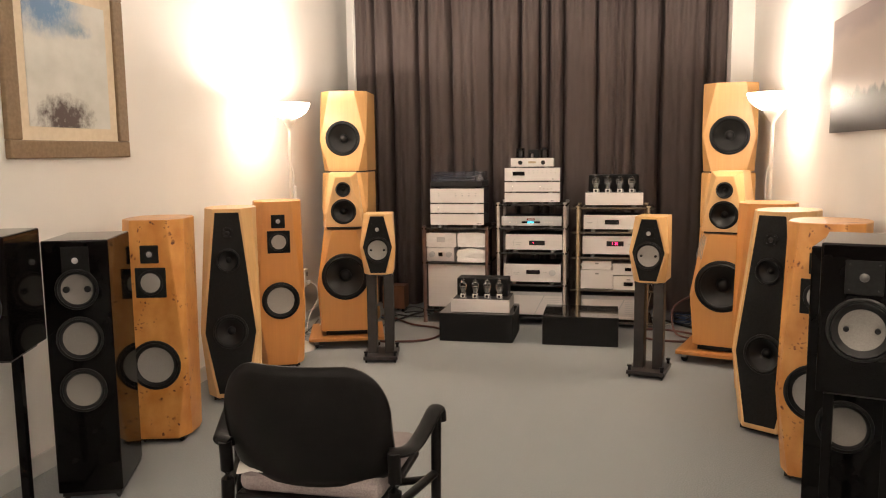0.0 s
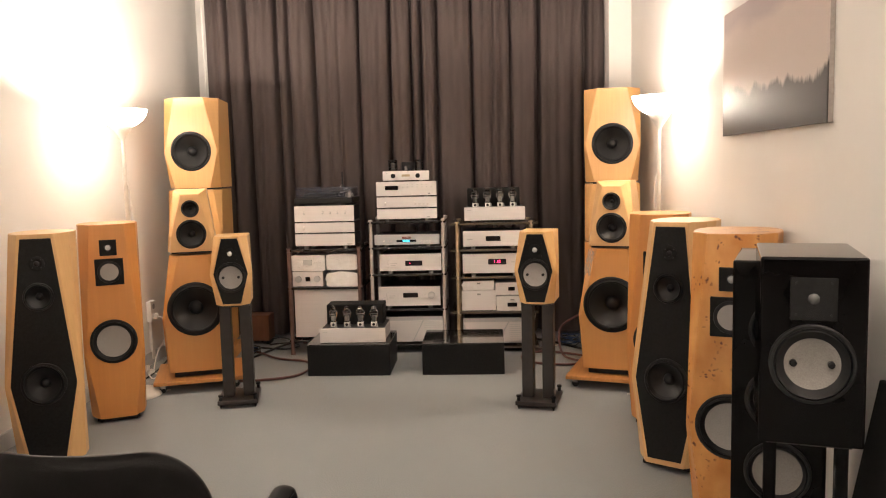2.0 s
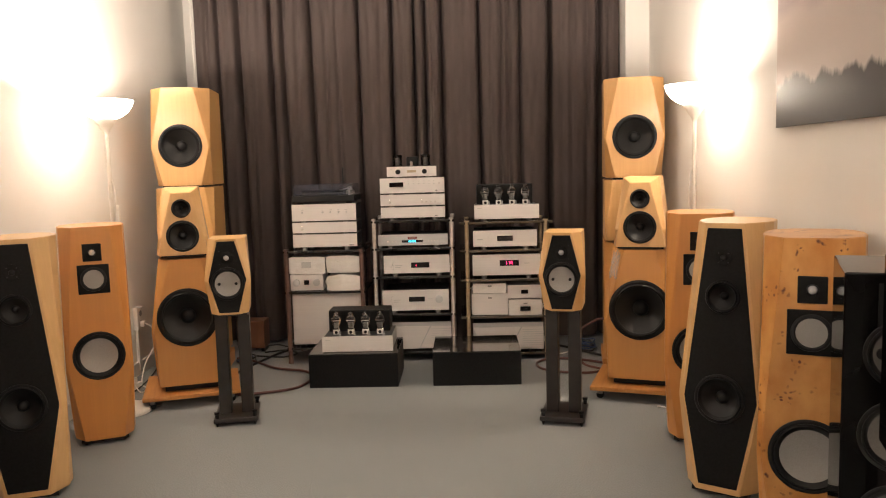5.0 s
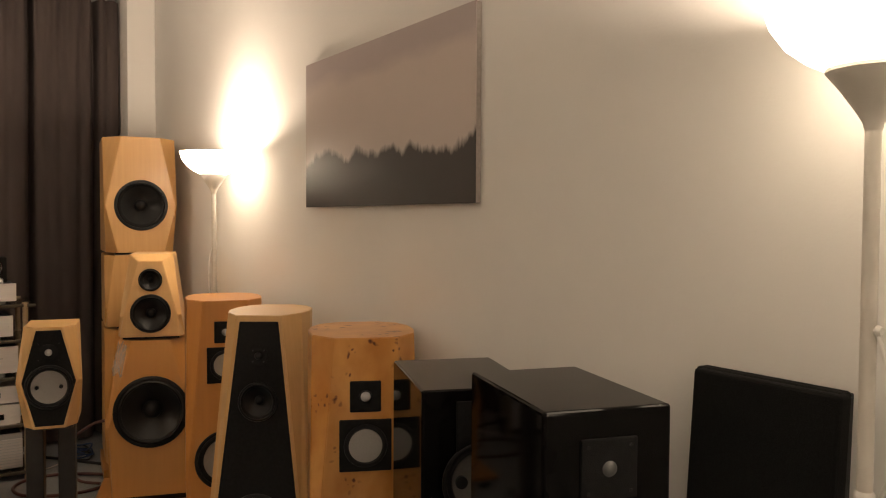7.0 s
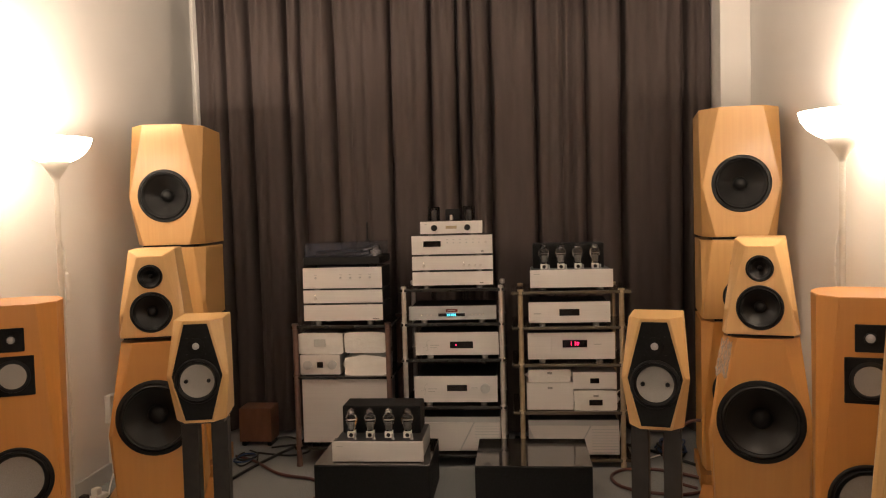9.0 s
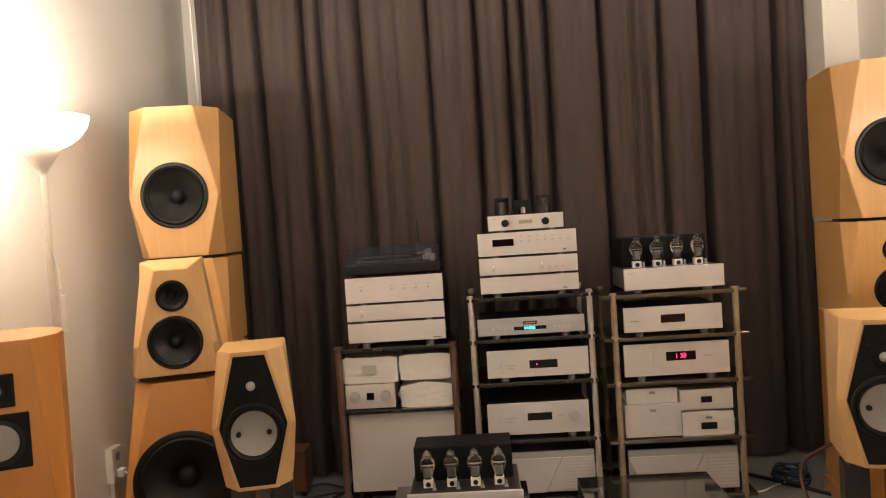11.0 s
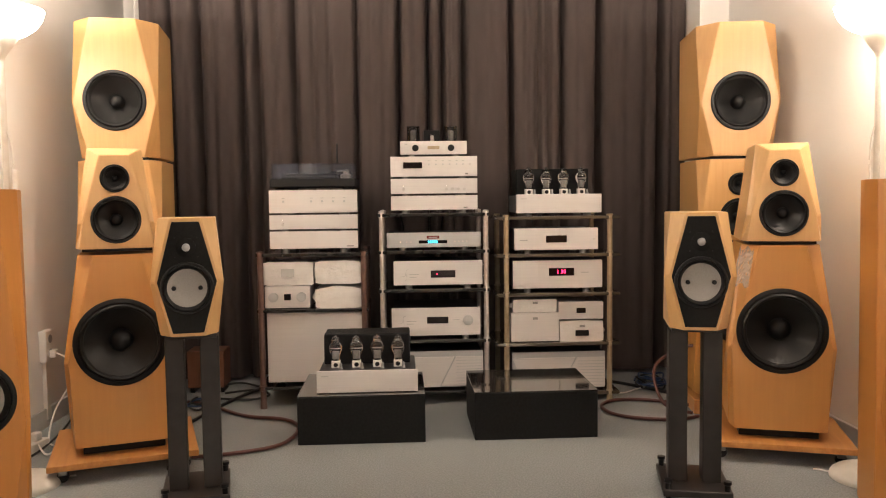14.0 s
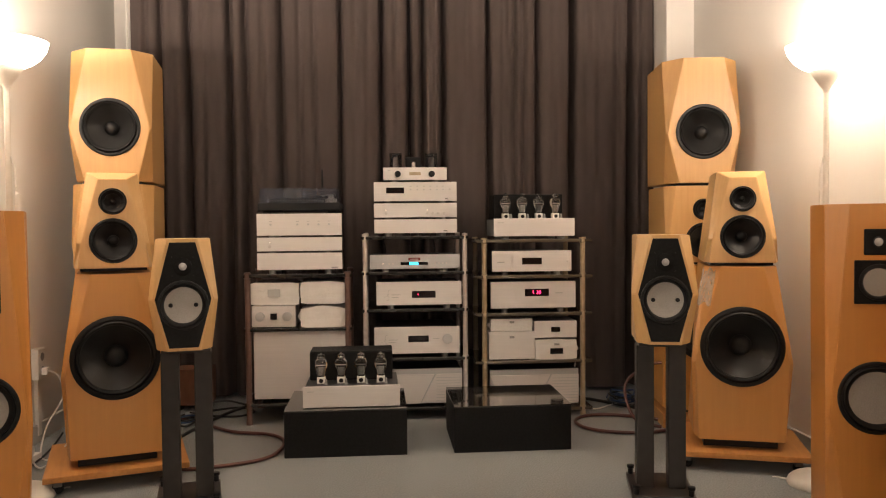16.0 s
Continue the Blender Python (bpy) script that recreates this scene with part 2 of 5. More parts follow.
def picture_material(name, rows, cut, cut_noise, dark):
    """A painted picture: vertical colour bands (over local z from 0 to 1), and a dark ragged mass below a noisy line."""
    m = bpy.data.materials.new(name)
    m.use_nodes = True
    nt = m.node_tree
    n, l = nt.nodes, nt.links
    b = n["Principled BSDF"]
    b.inputs["Roughness"].default_value = 0.45
    co = n.new("ShaderNodeTexCoord")
    se = n.new("ShaderNodeSeparateXYZ")
    l.new(co.outputs["Generated"], se.inputs[0])
    cloud = n.new("ShaderNodeTexNoise")
    cloud.inputs["Scale"].default_value = 3.2
    cloud.inputs["Detail"].default_value = 8.0
    l.new(co.outputs["Generated"], cloud.inputs["Vector"])
    wob = n.new("ShaderNodeMath")
    wob.operation = "MULTIPLY_ADD"
    l.new(cloud.outputs["Fac"], wob.inputs[0])
    wob.inputs[1].default_value = cut[2]
    l.new(se.outputs["Z"], wob.inputs[2])
    ra = n.new("ShaderNodeValToRGB")
    while len(ra.color_ramp.elements) < len(rows):
        ra.color_ramp.elements.new(0.5)
    for e, (p, c) in zip(ra.color_ramp.elements, rows):
        e.position, e.color = p, (*c, 1)
    l.new(wob.outputs[0], ra.inputs[0])
    low = n.new("ShaderNodeTexNoise")
    low.noise_dimensions = "2D"
    low.inputs["Scale"].default_value = cut_noise[0]
    low.inputs["Detail"].default_value = cut_noise[1]
    low.inputs["Roughness"].default_value = cut_noise[3]
    mp = n.new("ShaderNodeMapping")
    mp.inputs["Scale"].default_value = (1, 1, 0.12)
    sw = n.new("ShaderNodeCombineXYZ")
    l.new(se.outputs["Y"], sw.inputs[0])
    dz = n.new("ShaderNodeMath")
    dz.operation = "MULTIPLY"
    l.new(se.outputs["Z"], dz.inputs[0])
    dz.inputs[1].default_value = 0.10
    l.new(dz.outputs[0], sw.inputs[1])
    l.new(sw.outputs[0], low.inputs["Vector"])
    line = n.new("ShaderNodeMath")
    line.operation = "MULTIPLY_ADD"
    l.new(low.outputs["Fac"], line.inputs[0])
    line.inputs[1].default_value = -cut_noise[2]
    l.new(se.outputs["Z"], line.inputs[2])
    mask = n.new("ShaderNodeMapRange")
    mask.inputs["From Min"].default_value, mask.inputs["From Max"].default_value = cut[0] - cut_noise[2] * 0.5, cut[1] - cut_noise[2] * 0.5
    mask.inputs["To Min"].default_value, mask.inputs["To Max"].default_value = 1, 0
    l.new(line.outputs[0], mask.inputs["Value"])
    mix = n.new("ShaderNodeMixRGB")
    l.new(mask.outputs[0], mix.inputs[0])
    l.new(ra.outputs[0], mix.inputs[1])
    mix.inputs[2].default_value = (*dark, 1)
    l.new(mix.outputs[0], b.inputs["Base Color"])
    return m


MIST = picture_material("misty_forest_print", [(0.15, (0.52, 0.455, 0.425)), (0.6, (0.55, 0.475, 0.44)), (0.9, (0.55, 0.47, 0.435)), (1.2, (0.43, 0.365, 0.36))],
                        (0.30, 0.345, 0.25), (4.2, 9.0, 0.42, 0.62), (0.040, 0.034, 0.033))


def cloud_painting():
    m = material("cloud_painting", (0.57, 0.57, 0.53), (0.68, 0.675, 0.64), (5, 5, 7), 0.6, detail=9)
    nt = m.node_tree
    n, l = nt.nodes, nt.links
    b = n["Principled BSDF"]
    colour = b.inputs["Base Color"].links[0].from_socket
    co = n.new("ShaderNodeTexCoord")

    def patch(colour, centre, size, scale, tint, lo, hi):
        mp = n.new("ShaderNodeMapping")
        mp.vector_type = "TEXTURE"
        mp.inputs["Location"].default_value, mp.inputs["Scale"].default_value = centre, size
        l.new(co.outputs["Generated"], mp.inputs["Vector"])
        gr = n.new("ShaderNodeTexGradient")
        gr.gradient_type = "SPHERICAL"
        l.new(mp.outputs[0], gr.inputs[0])
        no = n.new("ShaderNodeTexNoise")
        no.inputs["Scale"].default_value, no.inputs["Detail"].default_value, no.inputs["Roughness"].default_value = scale, 8.0, 0.7
        l.new(co.outputs["Generated"], no.inputs["Vector"])
        mu = n.new("ShaderNodeMath")
        mu.operation = "MULTIPLY"
        l.new(gr.outputs["Fac"], mu.inputs[0])
        l.new(no.outputs["Fac"], mu.inputs[1])
        rg = n.new("ShaderNodeMapRange")
        rg.inputs["From Min"].default_value, rg.inputs["From Max"].default_value = lo, hi
        l.new(mu.outputs[0], rg.inputs["Value"])
        mx = n.new("ShaderNodeMixRGB")
        l.new(rg.outputs[0], mx.inputs[0])
        l.new(colour, mx.inputs[1])
        mx.inputs[2].default_value = (*tint, 1)
        return mx.outputs[0]

    colour = patch(colour, (0.5, 0.25, 0.92), (3, 0.65, 0.34), 8.0, (0.15, 0.27, 0.46), 0.10, 0.36)
    colour = patch(colour, (0.5, 0.60, 0.78), (3, 0.40, 0.12), 11.0, (0.24, 0.33, 0.44), 0.18, 0.45)
    colour = patch(colour, (0.5, 0.42, 0.08), (3, 0.60, 0.30), 12.0, (0.08, 0.055, 0.05), 0.17, 0.36)
    l.new(colour, b.inputs["Base Color"])
    return m


SKY_PAINTING = cloud_painting()


# ---- building helpers ----
def part(name, bm, mat, parent, label=""):
    me = bpy.data.meshes.new(name)
    bm.normal_update()
    bm.to_mesh(me)
    bm.free()
    me.materials.append(mat)
    ob = new(name, me)
    ob.parent = parent
    if label:
        ob["label"] = label
    return ob


def thing(name, label, category, place=(0, 0, 0), turn=0.0, group="", kind=""):
    ob = new(name)
    ob.empty_display_size = 0.1
    ob.matrix_world = pose(*place, 0, 0, turn)
    ob.matrix_basis = pose(*place, 0, 0, turn)
    return tagged(ob, label, category, group, kind)


def smooth(bm, limit=40):
    bm.normal_update()
    for f in bm.faces:
        f.smooth = True
    for e in bm.edges:
        if len(e.link_faces) == 2 and e.calc_face_angle(0) > radians(limit):
            e.smooth = False
    return bm


def box(x0, x1, y0, y1, z0, z1, bevel=0.0, bm=None, segs=2):
    own = bmesh.new()
    bmesh.ops.create_cube(own, size=1)
    for v in own.verts:
        v.co = ((x0 + x1) / 2 + v.co.x * (x1 - x0), (y0 + y1) / 2 + v.co.y * (y1 - y0), (z0 + z1) / 2 + v.co.z * (z1 - z0))
    if bevel:
        bmesh.ops.bevel(own, geom=own.edges[:], offset=bevel, segments=segs, affect="EDGES", profile=0.5)
    if bm is None:
        return own
    me = bpy.data.meshes.new("t")
    own.to_mesh(me)
    own.free()
    bm.from_mesh(me)
    bpy.data.meshes.remove(me)
    return bm


def lathe(profile, segs=32, axis="y", at=(0, 0, 0), bm=None):
    """Turns a list of (radius, height) about an axis. For y the height runs along -y, out of a front."""
    bm = bm or bmesh.new()
    rings = []
    for r, h in profile:
        ring = []
        for k in range(segs if r > 1e-6 else 1):
            a = 2 * math.pi * k / segs
            c, s = r * math.cos(a), r * math.sin(a)
            p = (at[0] + c, at[1] - h, at[2] + s) if axis == "y" else (at[0] + c, at[1] + s, at[2] + h)
            ring.append(bm.verts.new(p))
        rings.append(ring)
    for a, b in zip(rings, rings[1:]):
        for k in range(segs):
            j = (k + 1) % segs
            q = [a[k % len(a)], a[j % len(a)], b[j % len(b)], b[k % len(b)]]
            q = [v for i, v in enumerate(q) if v not in q[:i]]
            if len(q) > 2:
                bm.faces.new(q)
    bmesh.ops.recalc_face_normals(bm, faces=bm.faces[:])
    return smooth(bm, 35)


def rod(points, radius, segs=10, flat=1.0):
    """A tube through points, rounded by Catmull-Rom steps."""
    pts = [Vector(p) for p in points]
    fine = []
    for i in range(len(pts) - 1):
        a, b = pts[max(i - 1, 0)], pts[i]
        c, d = pts[i + 1], pts[min(i + 2, len(pts) - 1)]
        steps = 8 if len(pts) > 2 else 1
        for k in range(steps):
            t = k / steps
            fine.append(0.5 * ((2 * b) + (c - a) * t + (2 * a - 5 * b + 4 * c - d) * t * t + (3 * b - a - 3 * c + d) * t ** 3))
    fine.append(pts[-1])
    bm = bmesh.new()
    rings = []
    up = Vector((0, 0, 1))
    for i, p in enumerate(fine):
        d = (fine[min(i + 1, len(fine) - 1)] - fine[max(i - 1, 0)]).normalized()
        side = d.cross(up)
        if side.length < 1e-3:
            side = d.cross(Vector((1, 0, 0)))
        side.normalize()
        over = side.cross(d)
        rings.append([bm.verts.new(p + radius * (math.cos(2 * math.pi * k / segs) * side + flat * math.sin(2 * math.pi * k / segs) * over)) for k in range(segs)])
    for a, b in zip(rings, rings[1:]):
        for k in range(segs):
            bm.faces.new((a[k], a[(k + 1) % segs], b[(k + 1) % segs], b[k]))
    bm.faces.new(rings[0][::-1])
    bm.faces.new(rings[-1])
    bmesh.ops.recalc_face_normals(bm, faces=bm.faces[:])
    return smooth(bm, 50)


def sheet(loop, depth, bevel=0.0):
    """A plate with an (x, z) outline, its face at y = 0, going back by depth."""
    bm = bmesh.new()
    f = bm.faces.new([bm.verts.new((x, 0, z)) for x, z in loop])
    r = bmesh.ops.extrude_face_region(bm, geom=[f])
    for v in r["geom"]:
        if isinstance(v, bmesh.types.BMVert):
            v.co.y += depth
    bmesh.ops.recalc_face_normals(bm, faces=bm.faces[:])
    if bevel:
        bmesh.ops.bevel(bm, geom=bm.edges[:], offset=bevel, segments=1, affect="EDGES")
    return bm


def cut_front(bm, holes, segs=40):
    """Opens round holes (x, z, radius) in the largest face that looks along -y."""
    bm.normal_update()
    for f in [f for f in bm.faces if f.normal.y > 0.95 and f.calc_center_median().y < 0.02]:
        bmesh.ops.delete(bm, geom=[f], context="FACES_ONLY")
    face = max((f for f in bm.faces if f.normal.y < -0.95), key=lambda f: f.calc_area())
    y = face.calc_center_median().y
    edges = list(face.edges)
    bmesh.ops.delete(bm, geom=[face], context="FACES_ONLY")
    for x, z, r in holes:
        ring = [bm.verts.new((x + r * math.cos(2 * math.pi * k / segs), y, z + r * math.sin(2 * math.pi * k / segs))) for k in range(segs)]
        edges += [bm.edges.new((ring[k], ring[(k + 1) % segs])) for k in range(segs)]
    made = bmesh.ops.triangle_fill(bm, use_beauty=True, use_dissolve=False, edges=edges, normal=(0, -1, 0))
    for f in made["geom"]:
        if isinstance(f, bmesh.types.BMFace):
            f.smooth = False
            if f.normal.y > 0:
                f.normal_flip()
    return bm


def cabinet(h, hm, front, side, depth, cut=0.06, cut_mid=0.004, back=None, top_cut=0.0, bevel=0.0025, z0=0.0, holes=()):
    """A faceted loudspeaker box. front and side: half widths of the front face and of the box at top, middle and bottom."""
    bm = bmesh.new()
    V = bm.verts.new
    zt, zm = z0 + h, z0 + hm
    backs = back if back and isinstance(back[0], tuple) else [(*(back or (side[0], side[2])), depth)]
    F, S, B = {}, {}, {}
    for s in (-1, 1):
        F[s] = [V((s * front[0], 0, zt - top_cut)), V((s * front[1], 0, zm)), V((s * front[2], 0, z0))]
        S[s] = [V((s * side[0], cut, zt)), V((s * side[1], cut_mid, zm)), V((s * side[2], cut, z0))]
        B[s] = [(V((s * a, y, zt)), V((s * b, y, z0))) for a, b, y in backs]
    N = bm.faces.new
    N((F[-1][0], F[-1][1], F[-1][2], F[1][2], F[1][1], F[1][0]))
    for s in (-1, 1):
        for i in (0, 1):
            a, b, c, d = F[s][i], F[s][i + 1], S[s][i + 1], S[s][i]
            if i == 0:
                N((a, b, d)), N((b, c, d))
            else:
                N((a, b, c)), N((a, c, d))
        t0, b0 = B[s][0]
        N((S[s][0], S[s][1], t0))
        N((S[s][1], b0, t0))
        N((S[s][1], S[s][2], b0))
        for (ta, ba), (tb, bb) in zip(B[s], B[s][1:]):
            N((ta, ba, bb, tb))
    N((F[-1][0], F[1][0], S[1][0], S[-1][0]))
    N((S[-1][0], S[1][0], *[p[0] for p in B[1]], *[p[0] for p in B[-1][::-1]]))
    N((F[-1][2], F[1][2], S[1][2], S[-1][2]))
    N((S[-1][2], S[1][2], *[p[1] for p in B[1]], *[p[1] for p in B[-1][::-1]]))
    N((B[-1][-1][0], B[1][-1][0], B[1][-1][1], B[-1][-1][1]))
    bmesh.ops.recalc_face_normals(bm, faces=bm.faces[:])
    bmesh.ops.dissolve_limit(bm, angle_limit=radians(1), verts=bm.verts[:], edges=bm.edges[:])
    if bevel:
        bmesh.ops.bevel(bm, geom=[e for e in bm.edges if e.calc_face_angle(0) > radians(14)], offset=bevel, segments=2, affect="EDGES", clamp_overlap=True)
    smooth(bm, 12)
    return cut_front(bm, holes) if holes else bm


def driver(parent, x, z, r, cone=CONE_BLACK, y=0.0, kind="woofer", cap=True, cone_r=0.74, studs=0.0):
    """A round drive unit: trim ring, cone and dust cap."""
    ring = part(kind, lathe([(r, -0.004), (r, 0.005), (r * 0.97, 0.008), (r * 0.90, 0.008), (r * 0.885, 0.004), (r * 0.84, 0.012),
                             (r * 0.79, 0.008), (r * cone_r, 0.001), (r * cone_r * 0.98, -0.004)], 48, "y", (x, y, z)), RUBBER, parent)
    c = r * cone_r
    flat = cone in (CONE_GREY, CONE_DIM)
    part("cone", lathe([(c, 0.0), (c * 0.8, -0.006 if flat else -0.15 * r), (c * 0.45, -0.010 if flat else -0.34 * r),
                        (c * 0.22, -0.012 if flat else -0.42 * r), (0, -0.012 if flat else -0.42 * r)], 40, "y", (x, y, z)), cone, ring)
    if cap and not flat:
        part("dust_cap", lathe([(c * 0.34, -0.36 * r), (c * 0.30, -0.24 * r), (c * 0.18, -0.16 * r), (0, -0.13 * r)], 24, "y", (x, y, z)), RUBBER, ring)
    if studs:
        for s in (-1, 1):
            part("stud", lathe([(r * studs, -0.01), (r * studs, 0.003), (r * studs * 0.6, 0.005), (0, 0.004)], 16, "y", (x + s * c * 0.66, y, z)), RUBBER, ring, "black round stud")
    return ring


def square_driver(parent, x, z, half, cone_r, cone=CONE_GREY, kind="midrange", y=0.0):
    plate = part(kind, box(x - half, x + half, y - 0.006, y + 0.008, z - half, z + half, 0.003), BLACK_BAFFLE, parent, "square black drive unit plate")
    part("surround", lathe([(cone_r * 1.32, 0.005), (cone_r * 1.28, 0.010), (cone_r * 1.1, 0.011), (cone_r, 0.006)], 32, "y", (x, y, z)), RUBBER, plate)
    part("cone", lathe([(cone_r * 1.01, 0.007), (cone_r * 0.7, 0.0074), (0, 0.0078)] if cone_r > 0.03 else
                       [(cone_r, 0.006), (cone_r * 0.8, 0.011), (cone_r * 0.4, 0.014), (0, 0.015)], 28, "y", (x, y, z)), cone if cone_r > 0.03 else DOME, plate)
    return plate


def spikes(parent, xs, ys, h=0.03, r=0.012):
    for x in xs:
        for y in ys:
            part("spike_foot", lathe([(0, 0), (r * 0.4, 0), (r, h * 0.6), (r, h + 0.004), (0, h + 0.004)], 12, "z", (x, y, 0)), RUBBER, parent)


def hexagon(h, hm, w, inset=0.0, z0=0.0, zb=0.0, zt=0.0):
    t, m, b = (v - inset for v in w)
    return [(-t, z0 + h - zt), (-m, z0 + hm), (-b, z0 + zb), (b, z0 + zb), (m, z0 + hm), (t, z0 + h - zt)]


# ---- structure ----
LEFT, RIGHT, FRONT, BACK, TOP = -1.87, 1.70, 7.05, -4.5, 2.95


def setting(name, bm, mat, label, category):
    ob = part(name, bm, mat, None)
    return tagged(ob, label, category, kind="structure")


setting("floor", box(LEFT - 0.15, RIGHT + 0.15, BACK - 0.15, FRONT + 0.15, -0.1, 0.0), CARPET, "grey short-pile carpet covering the whole floor", "floor")
setting("ceiling", box(LEFT - 0.15, RIGHT + 0.15, BACK - 0.15, FRONT + 0.15, TOP, TOP + 0.1), CEIL, "plain white painted ceiling of the room", "ceiling")
setting("wall_west", box(LEFT - 0.15, LEFT, BACK, FRONT, 0, TOP), WALL, "off-white painted wall lit by an uplighter", "wall")
setting("wall_east", box(RIGHT, RIGHT + 0.15, BACK, FRONT, 0, TOP), WALL, "off-white painted wall with a canvas print", "wall")
setting("wall_north", box(LEFT - 0.15, RIGHT + 0.15, FRONT, FRONT + 0.15, 0, TOP), WALL, "off-white painted wall behind the dark curtain", "wall")
# closes the room out of view; darkened so black lacquer mirrors less light
setting("wall_south", box(LEFT - 0.15, RIGHT + 0.15, BACK - 0.15, BACK, 0, TOP), DIMMING_WALL, "unseen closing wall at the room's near end, made dark to dim reflections", "wall")
setting("pillar", box(1.53, RIGHT, 6.43, FRONT, 0, TOP, 0.004), WALL, "off-white wall pier beside the curtain", "pillar")
setting("baseboard_west", box(LEFT, LEFT + 0.014, BACK, FRONT, 0, 0.09, 0.003), SKIRT, "grey painted skirting board along the wall", "baseboard")
setting("baseboard_east", box(RIGHT - 0.014, RIGHT, BACK, 6.43, 0, 0.09, 0.003), SKIRT, "grey painted skirting board along the wall", "baseboard")


# deep grooves between the hanging folds (place, depth), and the shallow ones on the folds
GROOVES = [(-1.48, 0.07), (-1.32, 0.10), (-1.08, 0.09), (-0.985, 0.07), (-0.775, 0.08), (-0.42, 0.08), (-0.176, 0.12), (-0.005, 0.12), (0.077, 0.10),
           (0.20, 0.11), (0.484, 0.11), (0.784, 0.08), (1.002, 0.13), (1.373, 0.11)]
RIPPLES = [-1.56, -1.41, -1.23, -1.16, -0.88, -0.66, -0.57, -0.33, -0.26, -0.08, 0.135, 0.29, 0.38, 0.57, 0.64, 0.70, 0.88, 1.10, 1.17, 1.28, 1.44]


def curtain(x0, x1, label, seed):
    rnd = random.Random(seed)
    n, rows = int((x1 - x0) / 0.005), 26
    lean = {g: rnd.uniform(-0.012, 0.030) for g, _ in GROOVES}
    width = {g: rnd.uniform(0.013, 0.021) for g, _ in GROOVES}
    small = {r: (rnd.uniform(0.012, 0.030), rnd.uniform(0.016, 0.030), rnd.uniform(-0.02, 0.03)) for r in RIPPLES}
    edges = sorted([x0] + [g for g, _ in GROOVES if x0 < g < x1] + [x1])

    def depth_at(x, v):
        y = 0.0
        for g, d in GROOVES:
            k = (x - g - lean[g] * (v - 0.5)) / (width[g] * (1.25 - 0.4 * v))
            if abs(k) < 4:
                y += d * (1 - 0.3 * v) * math.exp(-k * k)
        for r, (d, w, le) in small.items():
            k = (x - r - le * (v - 0.5)) / w
            if abs(k) < 4:
                y += d * (0.75 + 0.5 * math.sin(3 * v + r * 9)) * math.exp(-k * k)
        for a, b in zip(edges, edges[1:]):
            if a <= x <= b:
                y -= min(0.035, (b - a) * 0.16) * math.sin(math.pi * (x - a) / (b - a))
        head = max(0.0, (v - 0.86) / 0.14)
        y += 0.016 * head * math.sin(2 * math.pi * x / 0.062 + 1.5 * math.sin(x * 7))
        return y + 0.004 * noise.noise(Vector((x * 9, v * 5, seed)))

    bm = bmesh.new()
    grid = []
    for side in (0, 1):
        for j in range(rows + 1):
            v = j / rows
            row = []
            for i in range(n + 1):
                x = x0 + (x1 - x0) * i / n
                row.append(bm.verts.new((x, 6.63 + depth_at(x, v) + side * 0.004, 0.02 + v * 2.80)))
            grid.append(row)
    for side in (0, 1):
        for j in range(rows):
            a, b = grid[side * (rows + 1) + j], grid[side * (rows + 1) + j + 1]
            for i in range(n):
                bm.faces.new((a[i], a[i + 1], b[i + 1], b[i]) if side == 0 else (a[i + 1], a[i], b[i], b[i + 1]))
    for j in range(rows):
        f, g = grid[j], grid[rows + 1 + j]
        f2, g2 = grid[j + 1], grid[rows + 2 + j]
        bm.faces.new((f[0], f2[0], g2[0], g[0]))
        bm.faces.new((f[-1], g[-1], g2[-1], f2[-1]))
    for f in bm.faces:
        f.smooth = True
    ob = part("curtain", bm, CURTAIN, None)
    return tagged(ob, label, "curtain", "curtains on the end wall")


curtain(-1.645, -0.003, "floor-length dark brown pleated curtain hanging from a rail", 4)
curtain(-0.001, 1.522, "floor-length dark brown pleated curtain hanging from a rail", 9)
cord = thing("draw_cord", "thin white draw cord hanging from the rail beside the curtain", "draw cord", (-1.66, 6.592, 0))
part("string", rod([(0.03, 0, 0.5), (0.012, 0, 1.6), (0.0, 0, 2.832)], 0.006, 8), WHITE_PLASTIC, cord)
rail = thing("curtain_rail", "white metal curtain rail under the ceiling", "curtain rail", (0, 6.60, 2.83))
part("track", box(-1.68, 1.49, -0.015, 0.015, 0.0, 0.025, 0.003), WHITE_PLASTIC, rail)
for bx in (-1.4, -0.1, 1.2):
    part("bracket", box(bx - 0.012, bx + 0.012, -0.012, 0.45, 0.025, 0.05, 0.002), WHITE_PLASTIC, rail)


